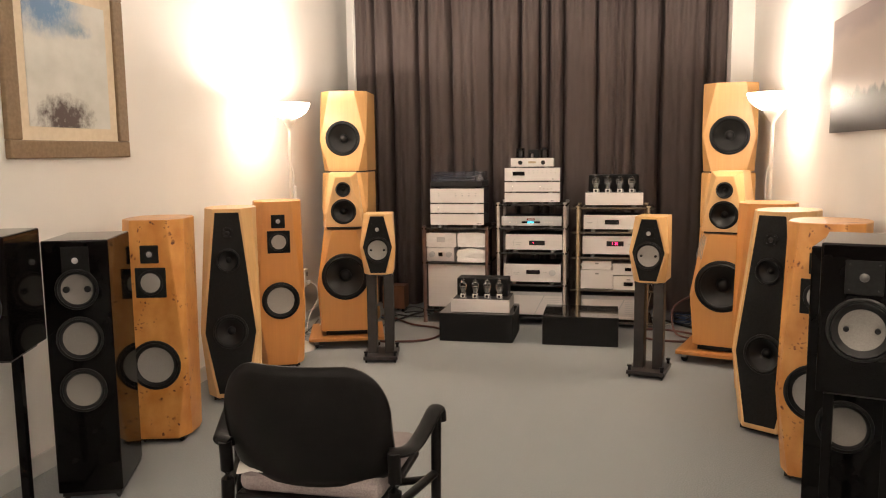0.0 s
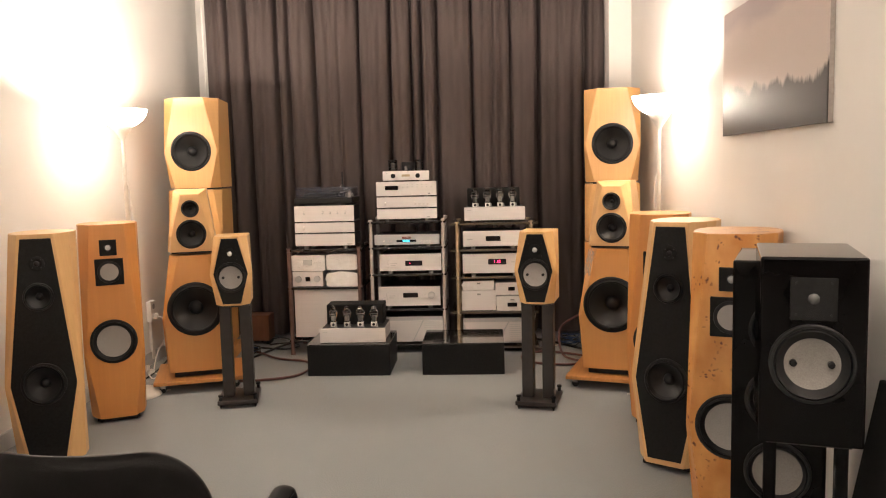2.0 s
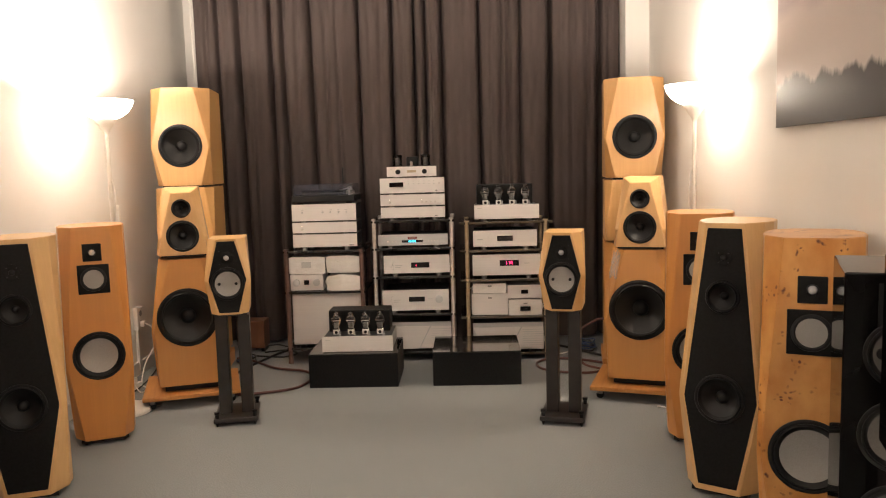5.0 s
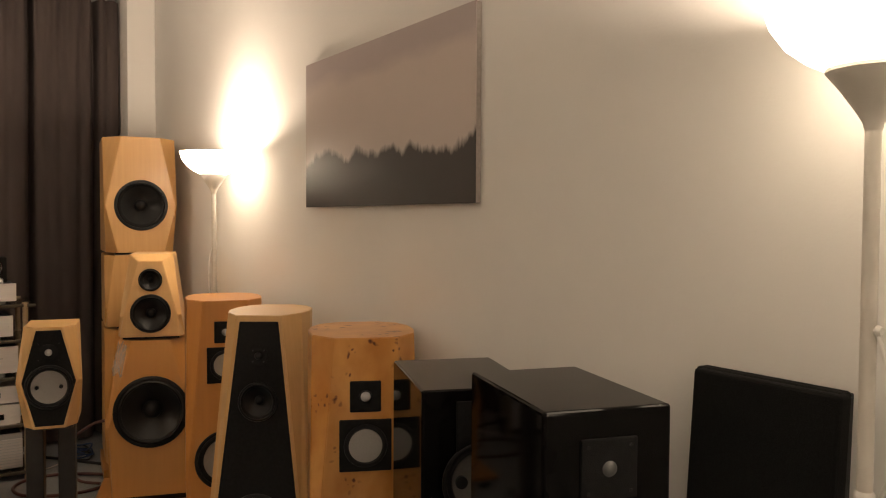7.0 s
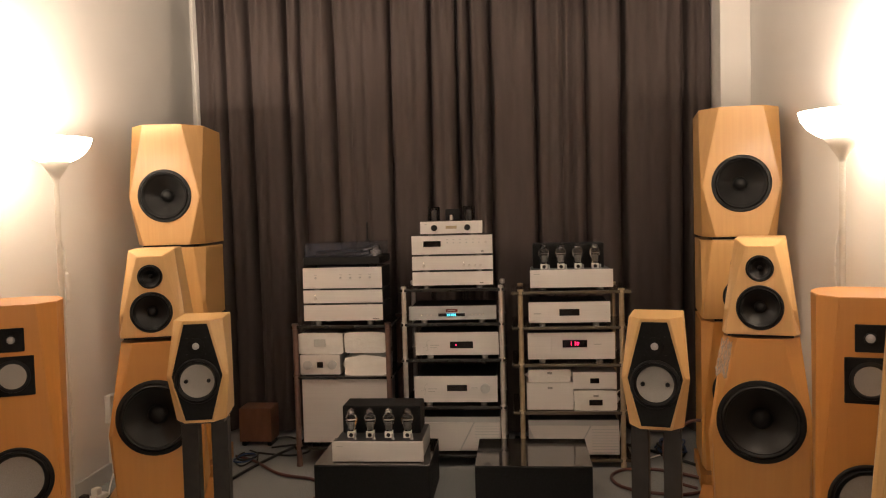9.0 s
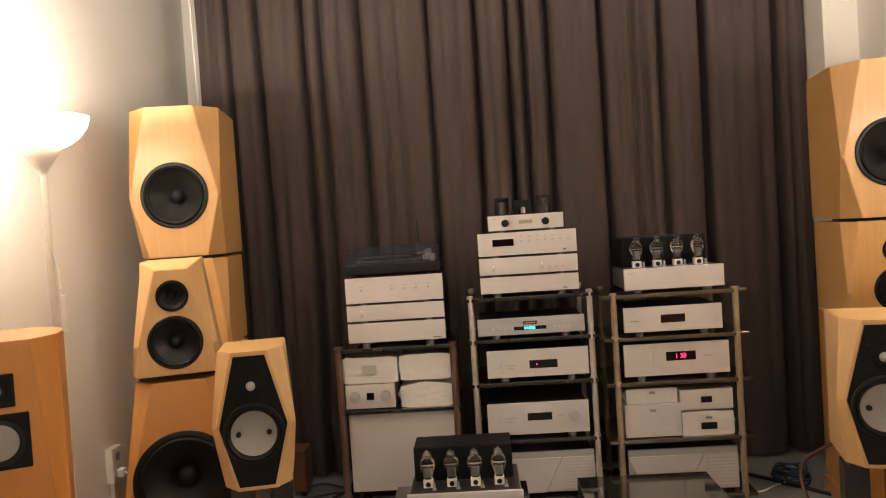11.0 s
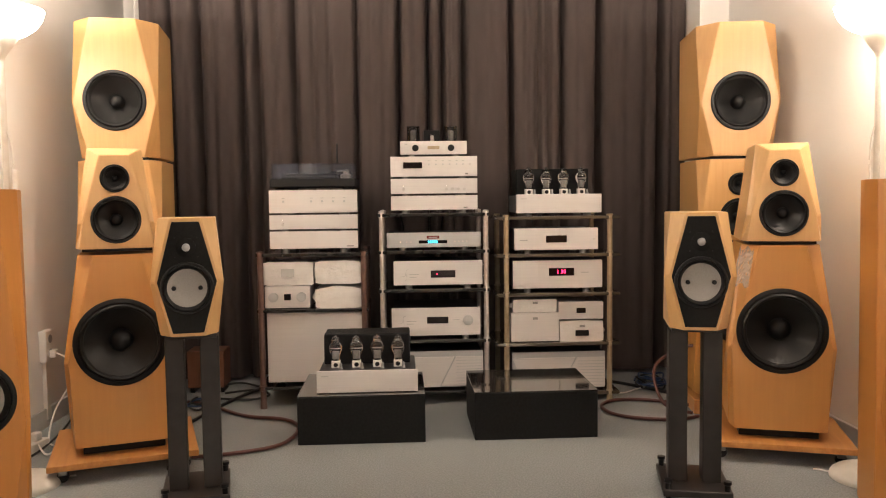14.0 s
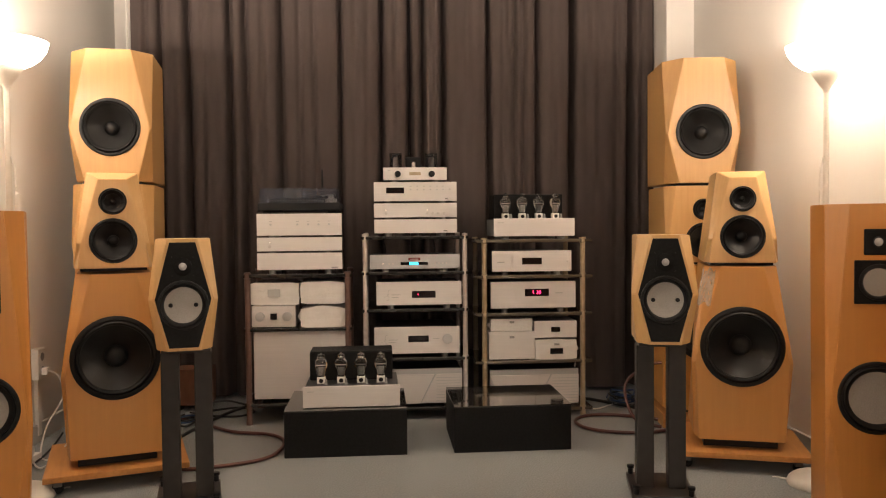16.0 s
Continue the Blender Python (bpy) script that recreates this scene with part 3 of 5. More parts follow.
# ---- lamps ----
def floor_lamp(x, y, z, cone_r, label, power, rise, switch=False):
    t = thing("floor_lamp", label, "floor lamp", (x, y, 0), group="uplighters by the walls")
    top = 0.086
    part("base", lathe([(0, 0), (0.135, 0), (0.136, 0.008), (0.130, 0.022), (0.112, 0.036), (0.08, 0.046), (0.03, 0.052), (0.012, 0.058), (0, 0.058)], 40, "z"), LAMP_PAINT, t)
    part("pole", lathe([(0.0, 0.03), (0.011, 0.03), (0.011, z - top), (0, z - top)], 16, "z"), LAMP_PAINT, t)
    part("holder", lathe([(0.0112, z - 0.09), (0.014, z - 0.078), (0.022, z - 0.064), (0.042, z - 0.034), (cone_r, z - 0.006), (cone_r, z), (cone_r - 0.003, z),
                             (0.040, z - 0.030), (0.019, z - 0.060), (0, z - 0.064)], 40, "z"), LAMP_PAINT, t, "grey cone-shaped metal holder")
    part("bowl", lathe([(0.035, z - 0.012), (0.062, z - 0.002), (0.09, z + 0.012), (0.118, z + 0.034), (0.139, z + 0.064), (0.149, z + 0.096), (0.145, z + 0.096),
                            (0.133, z + 0.064), (0.112, z + 0.038), (0.085, z + 0.018), (0.045, z - 0.004), (0, z - 0.006)], 48, "z"), BOWL_DIM if switch else BOWL, t, "glowing white glass bowl")
    part("bulb", lathe([(0, z - 0.004), (0.014, z), (0.018, z + 0.012), (0.014, z + 0.024), (0, z + 0.028)], 20, "z"), BULB, t, "lit bulb")
    if switch:
        part("cord", rod([(0.0, -0.012, z - 0.37), (-0.008, -0.045, z - 0.47), (0.0, -0.05, z - 0.54), (0.004, -0.022, z - 0.60), (0, -0.016, z - 0.66),
                          (0.004, -0.035, z - 0.74), (0.006, -0.036, z - 0.86), (0.004, -0.03, z - 1.1), (0.0, -0.04, 0.05)], 0.0035), WHITE_PLASTIC, t)
        part("cord_grommet", lathe([(0.006, 0.0), (0.009, 0.004), (0.006, 0.01), (0, 0.01)], 14, "y", (0, -0.009, z - 0.37)), WHITE_PLASTIC, t)
        part("cord_clip", lathe([(0.0115, z - 0.615), (0.014, z - 0.612), (0.014, z - 0.604), (0.0115, z - 0.60)], 16, "z"), WHITE_PLASTIC, t)
        part("foot_switch", box(-0.013, 0.019, -0.05, -0.025, z - 0.87, z - 0.79, 0.006), WHITE_PLASTIC, t)
    else:
        k = 1 if x < 0 else -1
        part("cord", rod([(k * 0.012, 0, z + 0.062 - 0.40), (k * 0.024, 0, z + 0.062 - 0.46), (k * 0.026, 0, z + 0.062 - 0.56), (k * 0.018, 0, z + 0.062 - 0.68), (k * 0.014, 0, z + 0.062 - 0.74), (k * 0.02, 0, z + 0.062 - 0.9),
                          (k * 0.022, 0, z + 0.062 - 1.2), (k * 0.02, 0.02, 0.06), (k * 0.16, 0.10, 0.006)], 0.0035), WHITE_PLASTIC, t)
        if k > 0:
            part("dimmer", box(0.024, 0.042, -0.012, 0.012, z + 0.062 - 0.66, z + 0.062 - 0.54, 0.006), WHITE_PLASTIC, t)
    lamp = bpy.data.lights.new("lamp_light", "POINT")
    lamp.energy, lamp.color, lamp.shadow_soft_size = power, LAMP_COLOUR, 0.02
    lo = new("lamp_light", lamp)
    lo.location = (x, y, z + rise)
    return t


LIT = "white uplighter floor lamp, glowing glass bowl on grey cone holder, lit"
floor_lamp(*LAMPS_AND_FILLS[0], 0.060, LIT, 60.0, 0.063)
floor_lamp(*LAMPS_AND_FILLS[1], 0.060, LIT, 38.0, 0.063)
floor_lamp(*LAMPS_AND_FILLS[2], 0.064, "white uplighter floor lamp, glowing glass bowl on grey cone holder, lit", 32.0, 0.055, True)
# two invented fill lamps behind the camera, unseen, under the real lamps' label
floor_lamp(*LAMPS_AND_FILLS[3], 0.060, LIT, 190.0, 0.078)
floor_lamp(*LAMPS_AND_FILLS[4], 0.060, LIT, 95.0, 0.078)


# ---- loudspeakers ----
def monitor_speaker(place, turn):
    t = thing("bookshelf_speaker", "small faceted maple loudspeaker with black hexagonal front, on a stand", "loudspeaker", place, turn, "stand-mounted maple loudspeakers")
    fr = (0.050, 0.102, 0.056)
    part("cabinet_body", cabinet(0.40, 0.185, fr, (0.094, 0.119, 0.096), 0.26, 0.055, 0.012, holes=[(0, 0.165, 0.080)]), BEECH_EDGE, t)
    part("baffle", cut_front(sheet(hexagon(0.40, 0.185, fr, 0.006, 0, 0.012, 0.012), 0.003, 0.001), [(0, 0.165, 0.080)]), BLACK_BAFFLE, t, "black hexagonal front panel").location.y = -0.004
    driver(t, 0, 0.165, 0.088, CONE_GREY, -0.004, "woofer", studs=0.085)
    tw = part("tweeter_plate", lathe([(0.032, -0.002), (0.032, 0.002), (0.028, 0.004), (0, 0.004)], 32, "y", (0, -0.004, 0.302)), BLACK_BAFFLE, t)
    part("dome", lathe([(0.014, 0.003), (0.012, 0.008), (0.006, 0.011), (0, 0.012)], 20, "y", (0, -0.004, 0.302)), DOME, tw)
    for sx in (-0.036, 0.036):
        for sz in (0.27, 0.335):
            part("screw", lathe([(0.003, 0), (0.003, 0.002), (0, 0.002)], 8, "y", (sx, -0.004, sz)), RUBBER, t)
    return t


def speaker_stand(place, turn):
    t = thing("speaker_stand", "dark metal loudspeaker stand with twin columns on the carpet", "speaker stand", place, turn, "stands of the maple loudspeakers")
    part("base_plate", box(-0.115, 0.115, -0.035, 0.245, 0.022, 0.046, 0.003), STAND_PAINT, t)
    part("top_plate", box(-0.085, 0.085, 0.02, 0.22, 0.585, 0.598, 0.002), STAND_PAINT, t)
    for s in (-1, 1):
        part("column", box(s * 0.058 - 0.032, s * 0.058 + 0.032, 0.055, 0.135, 0.046, 0.585, 0.004), STAND_PAINT, t)
    for x in (-0.098, 0.098):
        for y in (-0.018, 0.225):
            part("spike_foot", lathe([(0, 0.0), (0.004, 0.0), (0.010, 0.02), (0.010, 0.066), (0.014, 0.07), (0.014, 0.08), (0, 0.082)], 12, "z", (x, y, 0)), RUBBER, t)
    return t


for px, py, pz, turn in ((-0.894, 4.682, 0.600, 12), (0.836, 4.597, 0.598, -13)):
    speaker_stand((px, py + 0.02, 0), turn)
    monitor_speaker((px, py, pz), turn)


def bass_cabinet(place, turn, under=0.022, straight=False):
    t = thing("bass_cabinet", "faceted beech bass cabinet with a large black woofer", "loudspeaker", place, turn, "stacked tower loudspeaker modules")
    part("cabinet_body", cabinet(0.735, 0.33, (0.13, 0.178, 0.172) if straight else (0.085, 0.185, 0.172), (0.186, 0.190, 0.188) if straight else (0.145, 0.202, 0.188), 0.44 if straight else 0.42, 0.08, 0.012, holes=[(0, 0.398, 0.132 if straight else 0.158)]), BEECH, t)
    part("plinth", box(-0.15, 0.15, 0.05, 0.38, -under, 0.0, 0.003), RUBBER, t, "recessed black plinth")
    driver(t, 0, 0.398, 0.142 if straight else 0.169, CONE_BLACK, 0.0, "woofer", cone_r=0.78)
    return t


def mid_cabinet(place, turn, wide=False):
    t = thing("midrange_cabinet", "faceted beech cabinet with black tweeter and midrange driver", "loudspeaker", place, turn, "stacked tower loudspeaker modules")
    side, front = ((0.184, 0.184, 0.184), (0.135, 0.172, 0.176)) if wide else ((0.097, 0.136, 0.150), (0.052, 0.118, 0.132))
    part("cabinet_body", cabinet(0.385, 0.10, front, side, 0.44 if wide else 0.36, 0.07, 0.014, top_cut=0.0 if wide else 0.03, holes=[(0, 0.110, 0.082), (0, 0.267, 0.046)]), BEECH_PALE if wide else BEECH_EDGE, t)
    part("gap_plate", box(-0.125, 0.125, 0.03, 0.33, -0.012, 0.0), RUBBER, t, "black spacer under the cabinet")
    driver(t, 0, 0.110, 0.090, CONE_BLACK, 0.0, "midrange")
    driver(t, 0, 0.267, 0.053, CONE_BLACK, 0.0, "tweeter", cone_r=0.6)
    return t


def top_cabinet(place, turn):
    t = thing("top_bass_cabinet", "faceted beech upper bass cabinet with a black woofer", "loudspeaker", place, turn, "stacked tower loudspeaker modules")
    part("cabinet_body", cabinet(0.625, 0.25, (0.098, 0.178, 0.118), (0.186, 0.186, 0.174), 0.46, 0.10, 0.010, back=(0.186, 0.186), holes=[(0, 0.256, 0.128)]), BEECH_PALE, t)
    part("gap_plate", box(-0.13, 0.13, 0.03, 0.36, -0.012, 0.0), RUBBER, t, "black spacer under the cabinet")
    driver(t, 0, 0.256, 0.137, CONE_BLACK, 0.0, "woofer")
    return t


def dolly(place, turn):
    t = thing("dolly_board", "orange wooden dolly board on small castors under the loudspeaker", "dolly", place, turn, "dollies under the towers")
    part("board", box(-0.27, 0.27, -0.06, 0.46, 0.058, 0.082, 0.003), DOLLY_WOOD, t)
    for x in (-0.22, 0.22):
        for y in (0.0, 0.40):
            c = part("castor", box(x - 0.016, x + 0.016, y - 0.018, y + 0.018, 0.030, 0.058, 0.003), CASE_GREY, t)
            w = lathe([(0, -0.011), (0.02, -0.011), (0.022, -0.006), (0.022, 0.006), (0.02, 0.011), (0, 0.011)], 20, "y", (x, y, 0.0225))
            part("wheel", w, RUBBER, c)
    return t


TOWERS = [((-1.255, 5.06), (-1.462, 5.68), 8, 0.0), ((1.315, 4.99), (1.428, 5.65), -8, -0.022)]
for (fx, fy), (rx, ry), turn, drop in TOWERS:
    inward = 18 if turn > 0 else -18
    dolly((fx, fy, 0), inward)
    bass_cabinet((fx, fy, 0.122), inward, 0.040)
    mid_cabinet((fx, fy, 0.880 + drop / 3), inward)
    bass_cabinet((rx, ry, 0.114 + drop), turn, straight=True)
    mid_cabinet((rx, ry, 0.864 + drop), turn, True)
    top_cabinet((rx, ry, 1.263 + drop), turn)
    rear = thing("base_board", "orange wooden board raising the rear loudspeaker tower", "board", (rx, ry, 0), turn)
    part("board", box(-0.2, 0.2, 0.0, 0.44, 0.0, 0.092 + drop, 0.003), DOLLY_WOOD, rear)


def tan_speaker(place, turn, mat, burl, zt, zm, zw):
    label = "burl-veneered faceted floorstanding loudspeaker with grey cones" if burl else "tan wooden faceted floorstanding loudspeaker with grey cones"
    t = thing("floorstanding_speaker", label, "loudspeaker", place, turn, "floorstanding loudspeakers along the walls")
    h = 1.07
    part("cabinet_body", cabinet(h, 0.36, (0.085, 0.142, 0.090), (0.145, 0.155, 0.135), 0.34, 0.075, 0.008, z0=0.03, back=[(0.156, 0.146, 0.17), (0.150, 0.140, 0.24), (0.122, 0.116, 0.31), (0.065, 0.065, 0.35)], holes=[(0, zw, 0.115)]), mat, t)
    part("plinth", box(-0.11, 0.11, 0.03, 0.31, 0.012, 0.03), RUBBER, t, "black plinth")
    spikes(t, (-0.09, 0.09), (0.05, 0.29), 0.014)
    square_driver(t, 0, zt, 0.043, 0.014, DOME, "tweeter")
    square_driver(t, 0, zm, 0.072, 0.046)
    driver(t, 0, zw, 0.121, CONE_GREY, 0.0, "woofer", cone_r=0.72)
    return t


def grille_speaker(place, turn):
    t = thing("floorstanding_speaker", "pale maple faceted floorstanding loudspeaker with long black hexagonal front", "loudspeaker", place, turn, "floorstanding loudspeakers along the walls")
    h = 1.07
    fr = (0.075, 0.150, 0.085)
    holes = [(0, 0.812, 0.060), (0, 0.408, 0.090)]
    part("cabinet_body", cabinet(h, 0.375, fr, (0.128, 0.168, 0.145), 0.36, 0.085, 0.012, z0=0.03, back=[(0.145, 0.15, 0.16), (0.138, 0.134, 0.25), (0.105, 0.098, 0.32), (0.05, 0.05, 0.36)], holes=holes), BEECH_EDGE, t)
    part("plinth", box(-0.11, 0.11, 0.03, 0.33, 0.012, 0.03), RUBBER, t, "black plinth")
    spikes(t, (-0.09, 0.09), (0.02, 0.26), 0.014)
    part("baffle", cut_front(sheet(hexagon(h, 0.375, fr, 0.010, 0.03, 0.025, 0.02), 0.003, 0.001), holes), BLACK_BAFFLE, t, "long black hexagonal front panel").location.y = -0.004
    driver(t, 0, 0.812, 0.066, CONE_BLACK, -0.004, "midrange")
    driver(t, 0, 0.408, 0.098, CONE_BLACK, -0.004, "woofer")
    tw = part("tweeter_plate", lathe([(0.034, -0.002), (0.034, 0.0015), (0.031, 0.003), (0.018, 0.003), (0.015, 0.001), (0, 0.001)], 32, "y", (0, -0.004, 0.965)), BLACK_BAFFLE, t)
    part("dome", lathe([(0.013, 0.001), (0.011, 0.006), (0.006, 0.009), (0, 0.010)], 20, "y", (0, -0.004, 0.965)), RUBBER, tw)
    for k in range(4):
        a = math.pi * (k + 0.5) / 2
        part("screw", lathe([(0.003, 0.002), (0.003, 0.004), (0, 0.004)], 8, "y", (0.026 * math.cos(a), -0.004, 0.965 + 0.026 * math.sin(a))), CASE_DARK, tw)
    for ob in t.children_recursive:  # the whole cabinet slants back
        if not ob.name.startswith("spike_foot"):
            for v in ob.data.vertices:
                v.co.y += 0.06 * v.co.z - 0.045
    return t


tan_speaker((-1.475, 4.42, 0), 25, TAN, False, 0.974, 0.842, 0.459)
tan_speaker((1.432, 4.275, 0), -16, TAN, False, 0.974, 0.842, 0.459)
grille_speaker((-1.492, 3.765, 0), 20)
grille_speaker((1.357, 3.719, 0), -34)
tan_speaker((-1.528, 3.057, 0), 14, BURL, True, 0.938, 0.802, 0.40)
tan_speaker((1.435, 3.105, 0), -24, BURL, True, 0.938, 0.802, 0.40)


def black_floorstander(place, turn):
    t = thing("floorstanding_speaker", "high-gloss black floorstanding loudspeaker with three grey cones", "loudspeaker", place, turn, "floorstanding loudspeakers along the walls")
    part("cabinet_body", cut_front(box(-0.125, 0.125, 0.0, 0.36, 0.04, 1.075, 0.006, segs=3), [(0, 0.88, 0.075), (0, 0.68, 0.083), (0, 0.47, 0.083)]), BLACK_LACQUER, t)
    part("plinth", box(-0.115, 0.115, 0.02, 0.38, 0.018, 0.04), RUBBER, t)
    spikes(t, (-0.1, 0.1), (0.03, 0.36), 0.018)
    plate = part("tweeter_plate", box(-0.052, 0.052, -0.004, 0.004, 0.945, 1.05, 0.002), BLACK_BAFFLE, t)
    part("dome", lathe([(0.0125, 0.002), (0.010, 0.006), (0.005, 0.009), (0, 0.0095)], 20, "y", (0, -0.002, 0.995)), DOME, plate)
    driver(t, 0, 0.88, 0.082, CONE_DIM, -0.001, "midrange", studs=0.16)
    driver(t, 0, 0.68, 0.090, CONE_DIM, -0.001, "woofer")
    driver(t, 0, 0.47, 0.090, CONE_DIM, -0.001, "woofer")
    return t


def black_standmount(place, turn):
    t = thing("bookshelf_speaker", "high-gloss black stand-mounted loudspeaker with grey woofer cone", "loudspeaker", place, turn, "stand-mounted black loudspeakers")
    part("cabinet_body", cut_front(box(-0.109, 0.109, 0.0, 0.33, 0.0, 0.425, 0.006, segs=3), [(0, 0.187, 0.082)]), BLACK_LACQUER, t)
    plate = part("tweeter_plate", box(-0.048, 0.048, -0.004, 0.004, 0.285, 0.38, 0.002), BLACK_BAFFLE, t)
    part("dome", lathe([(0.0125, 0.002), (0.010, 0.006), (0.005, 0.009), (0, 0.0095)], 20, "y", (0, -0.002, 0.333)), DOME_DIM, plate)
    for sx in (-0.036, 0.036):
        for sz in (0.297, 0.368):
            part("screw", lathe([(0.003, 0), (0.003, 0.002), (0, 0.002)], 8, "y", (sx, -0.004, sz)), RUBBER, plate)
    driver(t, 0, 0.187, 0.090, CONE_DIM, -0.001, "woofer", cone_r=0.65, studs=0.085)
    return t


def tall_stand(place, turn):
    t = thing("speaker_stand", "black metal loudspeaker stand with slim twin columns", "speaker stand", place, turn, "stands of the black loudspeakers")
    part("base_plate", box(-0.13, 0.13, 0.0, 0.32, 0.02, 0.035, 0.003), STAND_PAINT, t)
    part("top_plate", box(-0.09, 0.09, 0.04, 0.28, 0.70, 0.713, 0.002), STAND_PAINT, t)
    for x in (-0.078, 0.078):
        part("column", box(x - 0.014, x + 0.014, 0.10, 0.14, 0.035, 0.70, 0.003), BLACK_LACQUER, t)
    spikes(t, (-0.11, 0.11), (0.02, 0.30), 0.02)
    return t


black_floorstander((-1.456, 2.437, 0), 21)
black_floorstander((1.383, 2.505, 0), -21)
for px, py, turn in ((-1.475, 1.94, 20), (1.284, 2.046, -17)):
    tall_stand((px, py, 0), turn)
    black_standmount((px, py, 0.715), turn)


# ---- racks and hi-fi gear ----
def rack(name, label, x0, x1, shelves, post_mat, z_post, r, depth=0.42, over=0.02, rings=False, front=5.985, shelf_mat=SHELF_GLASS):
    t = thing(name, label, "rack", ((x0 + x1) / 2, front, 0), group="hi-fi racks")
    hw = (x1 - x0) / 2
    for z in shelves:
        part("shelf", box(-hw - over, hw + over, -0.01, depth, z - 0.017, z, 0.003), shelf_mat, t)
    for s in (-1, 1):
        for y in (0.005, depth - 0.025):
            prof = [(0, 0), (r * 1.15, 0), (r * 1.15, 0.02), (r, 0.024)]
            marks = sorted(shelves)
            for z in marks:
                prof += [(r, z - 0.021), (r * 1.25, z - 0.019), (r * 1.25, z + 0.005), (r, z + 0.007)]
            if rings:
                full = []
                for (a, za), (b, zb) in zip(prof, prof[1:]):
                    full.append((a, za))
                    if zb - za > 0.1:
                        for k in (1, 2):
                            zz = za + (zb - za) * k / 3
                            full += [(r, zz - 0.004), (r * 1.12, zz - 0.003), (r * 1.12, zz + 0.003), (r, zz + 0.004)]
                prof = full + [prof[-1]]
            prof += [(r * 1.2, prof[-1][1] + 0.002), (r * 1.2, z_post), (0, z_post + 0.004)]
            part("post", lathe(prof, 18, "z", (s * hw, y, 0)), post_mat, t)
    return t


rack("hifi_rack", "low hi-fi rack with smoked glass shelves and bronze posts", -0.885, -0.365, (0.112, 0.507, 0.79), COPPER, 0.80, 0.0155)
rack("hifi_rack", "hi-fi rack with smoked glass shelves and segmented chrome posts", -0.272, 0.258, (0.07, 0.337, 0.598, 0.795, 0.983), CHROME, 0.995, 0.0128, rings=True)
rack("hifi_rack", "hi-fi rack with smoked glass shelves and brass posts", 0.362, 0.898, (0.05, 0.308, 0.566, 0.768, 0.960), BRASS, 0.962, 0.0138, over=0.05, shelf_mat=SHELF_BRONZE)


def bar(parent, name, x0, x1, z0, z1, y, mat, label="", thick=0.0015):
    return part(name, box(x0, x1, y - thick, y + 0.001, z0, z1), mat, parent, label)


def unit(name, label, x0, x1, z0, z1, depth=0.32, y=6.0, face=SILVER, case=CASE_DARK, category="hi-fi component", foot=0.010, turn=0.0):
    """A hi-fi unit: case, front plate and feet. z0 is the support's height."""
    w, h = (x1 - x0) / 2, z1 - z0
    t = thing(name, label, category, ((x0 + x1) / 2, y, z0), turn, "hi-fi components on the racks")
    part("case", box(-w + 0.008, w - 0.008, 0.010, depth, foot, h - 0.004, 0.002), case, t)
    part("front_plate", box(-w, w, 0.0, 0.012, foot, h, 0.0015), face, t)
    for fx in (-w * 0.66, w * 0.66):
        for fy in (0.03, depth - 0.05):
            part("foot", lathe([(0, 0), (0.018, 0), (0.018, foot + 0.001), (0, foot + 0.001)], 18, "z", (fx, fy, 0)), CASE_GREY, t)
    t["w"], t["h"] = w, h
    return t


def button(parent, x, z, r, mat=CHROME, out=0.006, name="button"):
    return part(name, lathe([(r, -0.001), (r, out - 0.001), (r * 0.85, out), (0, out)], 18, "y", (x, 0, z)), mat, parent)


def logo(parent, x, z, s=1.0):
    part("logo", rod([(x - 0.02 * s, -0.0008, z), (x - 0.004 * s, -0.0008, z + 0.004 * s), (x + 0.002 * s, -0.0008, z + 0.028 * s), (x + 0.014 * s, -0.0008, z + 0.034 * s)], 0.0009, 6), GREY_INK, parent)
    part("logo", rod([(x - 0.006 * s, -0.0008, z - 0.016 * s), (x + 0.004 * s, -0.0008, z - 0.012 * s), (x + 0.001 * s, -0.0008, z + 0.016 * s)], 0.0009, 6), GREY_INK, parent)
    bar(parent, "lettering", x + 0.016 * s, x + 0.058 * s, z + 0.008 * s, z + 0.011 * s, 0, GREY_INK)
    bar(parent, "lettering", x + 0.016 * s, x + 0.048 * s, z - 0.004 * s, z - 0.001 * s, 0, GREY_INK)


# stack on the low rack
u = unit("power_supply", "silver hi-fi unit, lowest of three on the low rack", -0.835, -0.392, 0.790, 0.900, face=SILVER, foot=0.022)
bar(u, "badge", 0.165, 0.20, 0.030, 0.035, 0, INK)
u = unit("preamplifier", "silver hi-fi unit with one knob, on another unit", -0.835, -0.392, 0.900, 0.982)
button(u, -0.155, 0.035, 0.008)
bar(u, "led", -0.157, -0.153, 0.054, 0.058, 0, WHITE_LED)
u = unit("phono_stage", "taller silver hi-fi unit with four small buttons under the turntable", -0.835, -0.392, 0.982, 1.107)
for bx in (-0.15, -0.01, 0.045, 0.10, 0.155):
    button(u, bx, 0.068, 0.0055, SILVER_DULL)
    bar(u, "lettering", bx - 0.007, bx + 0.007, 0.083, 0.086, 0, GREY_INK)


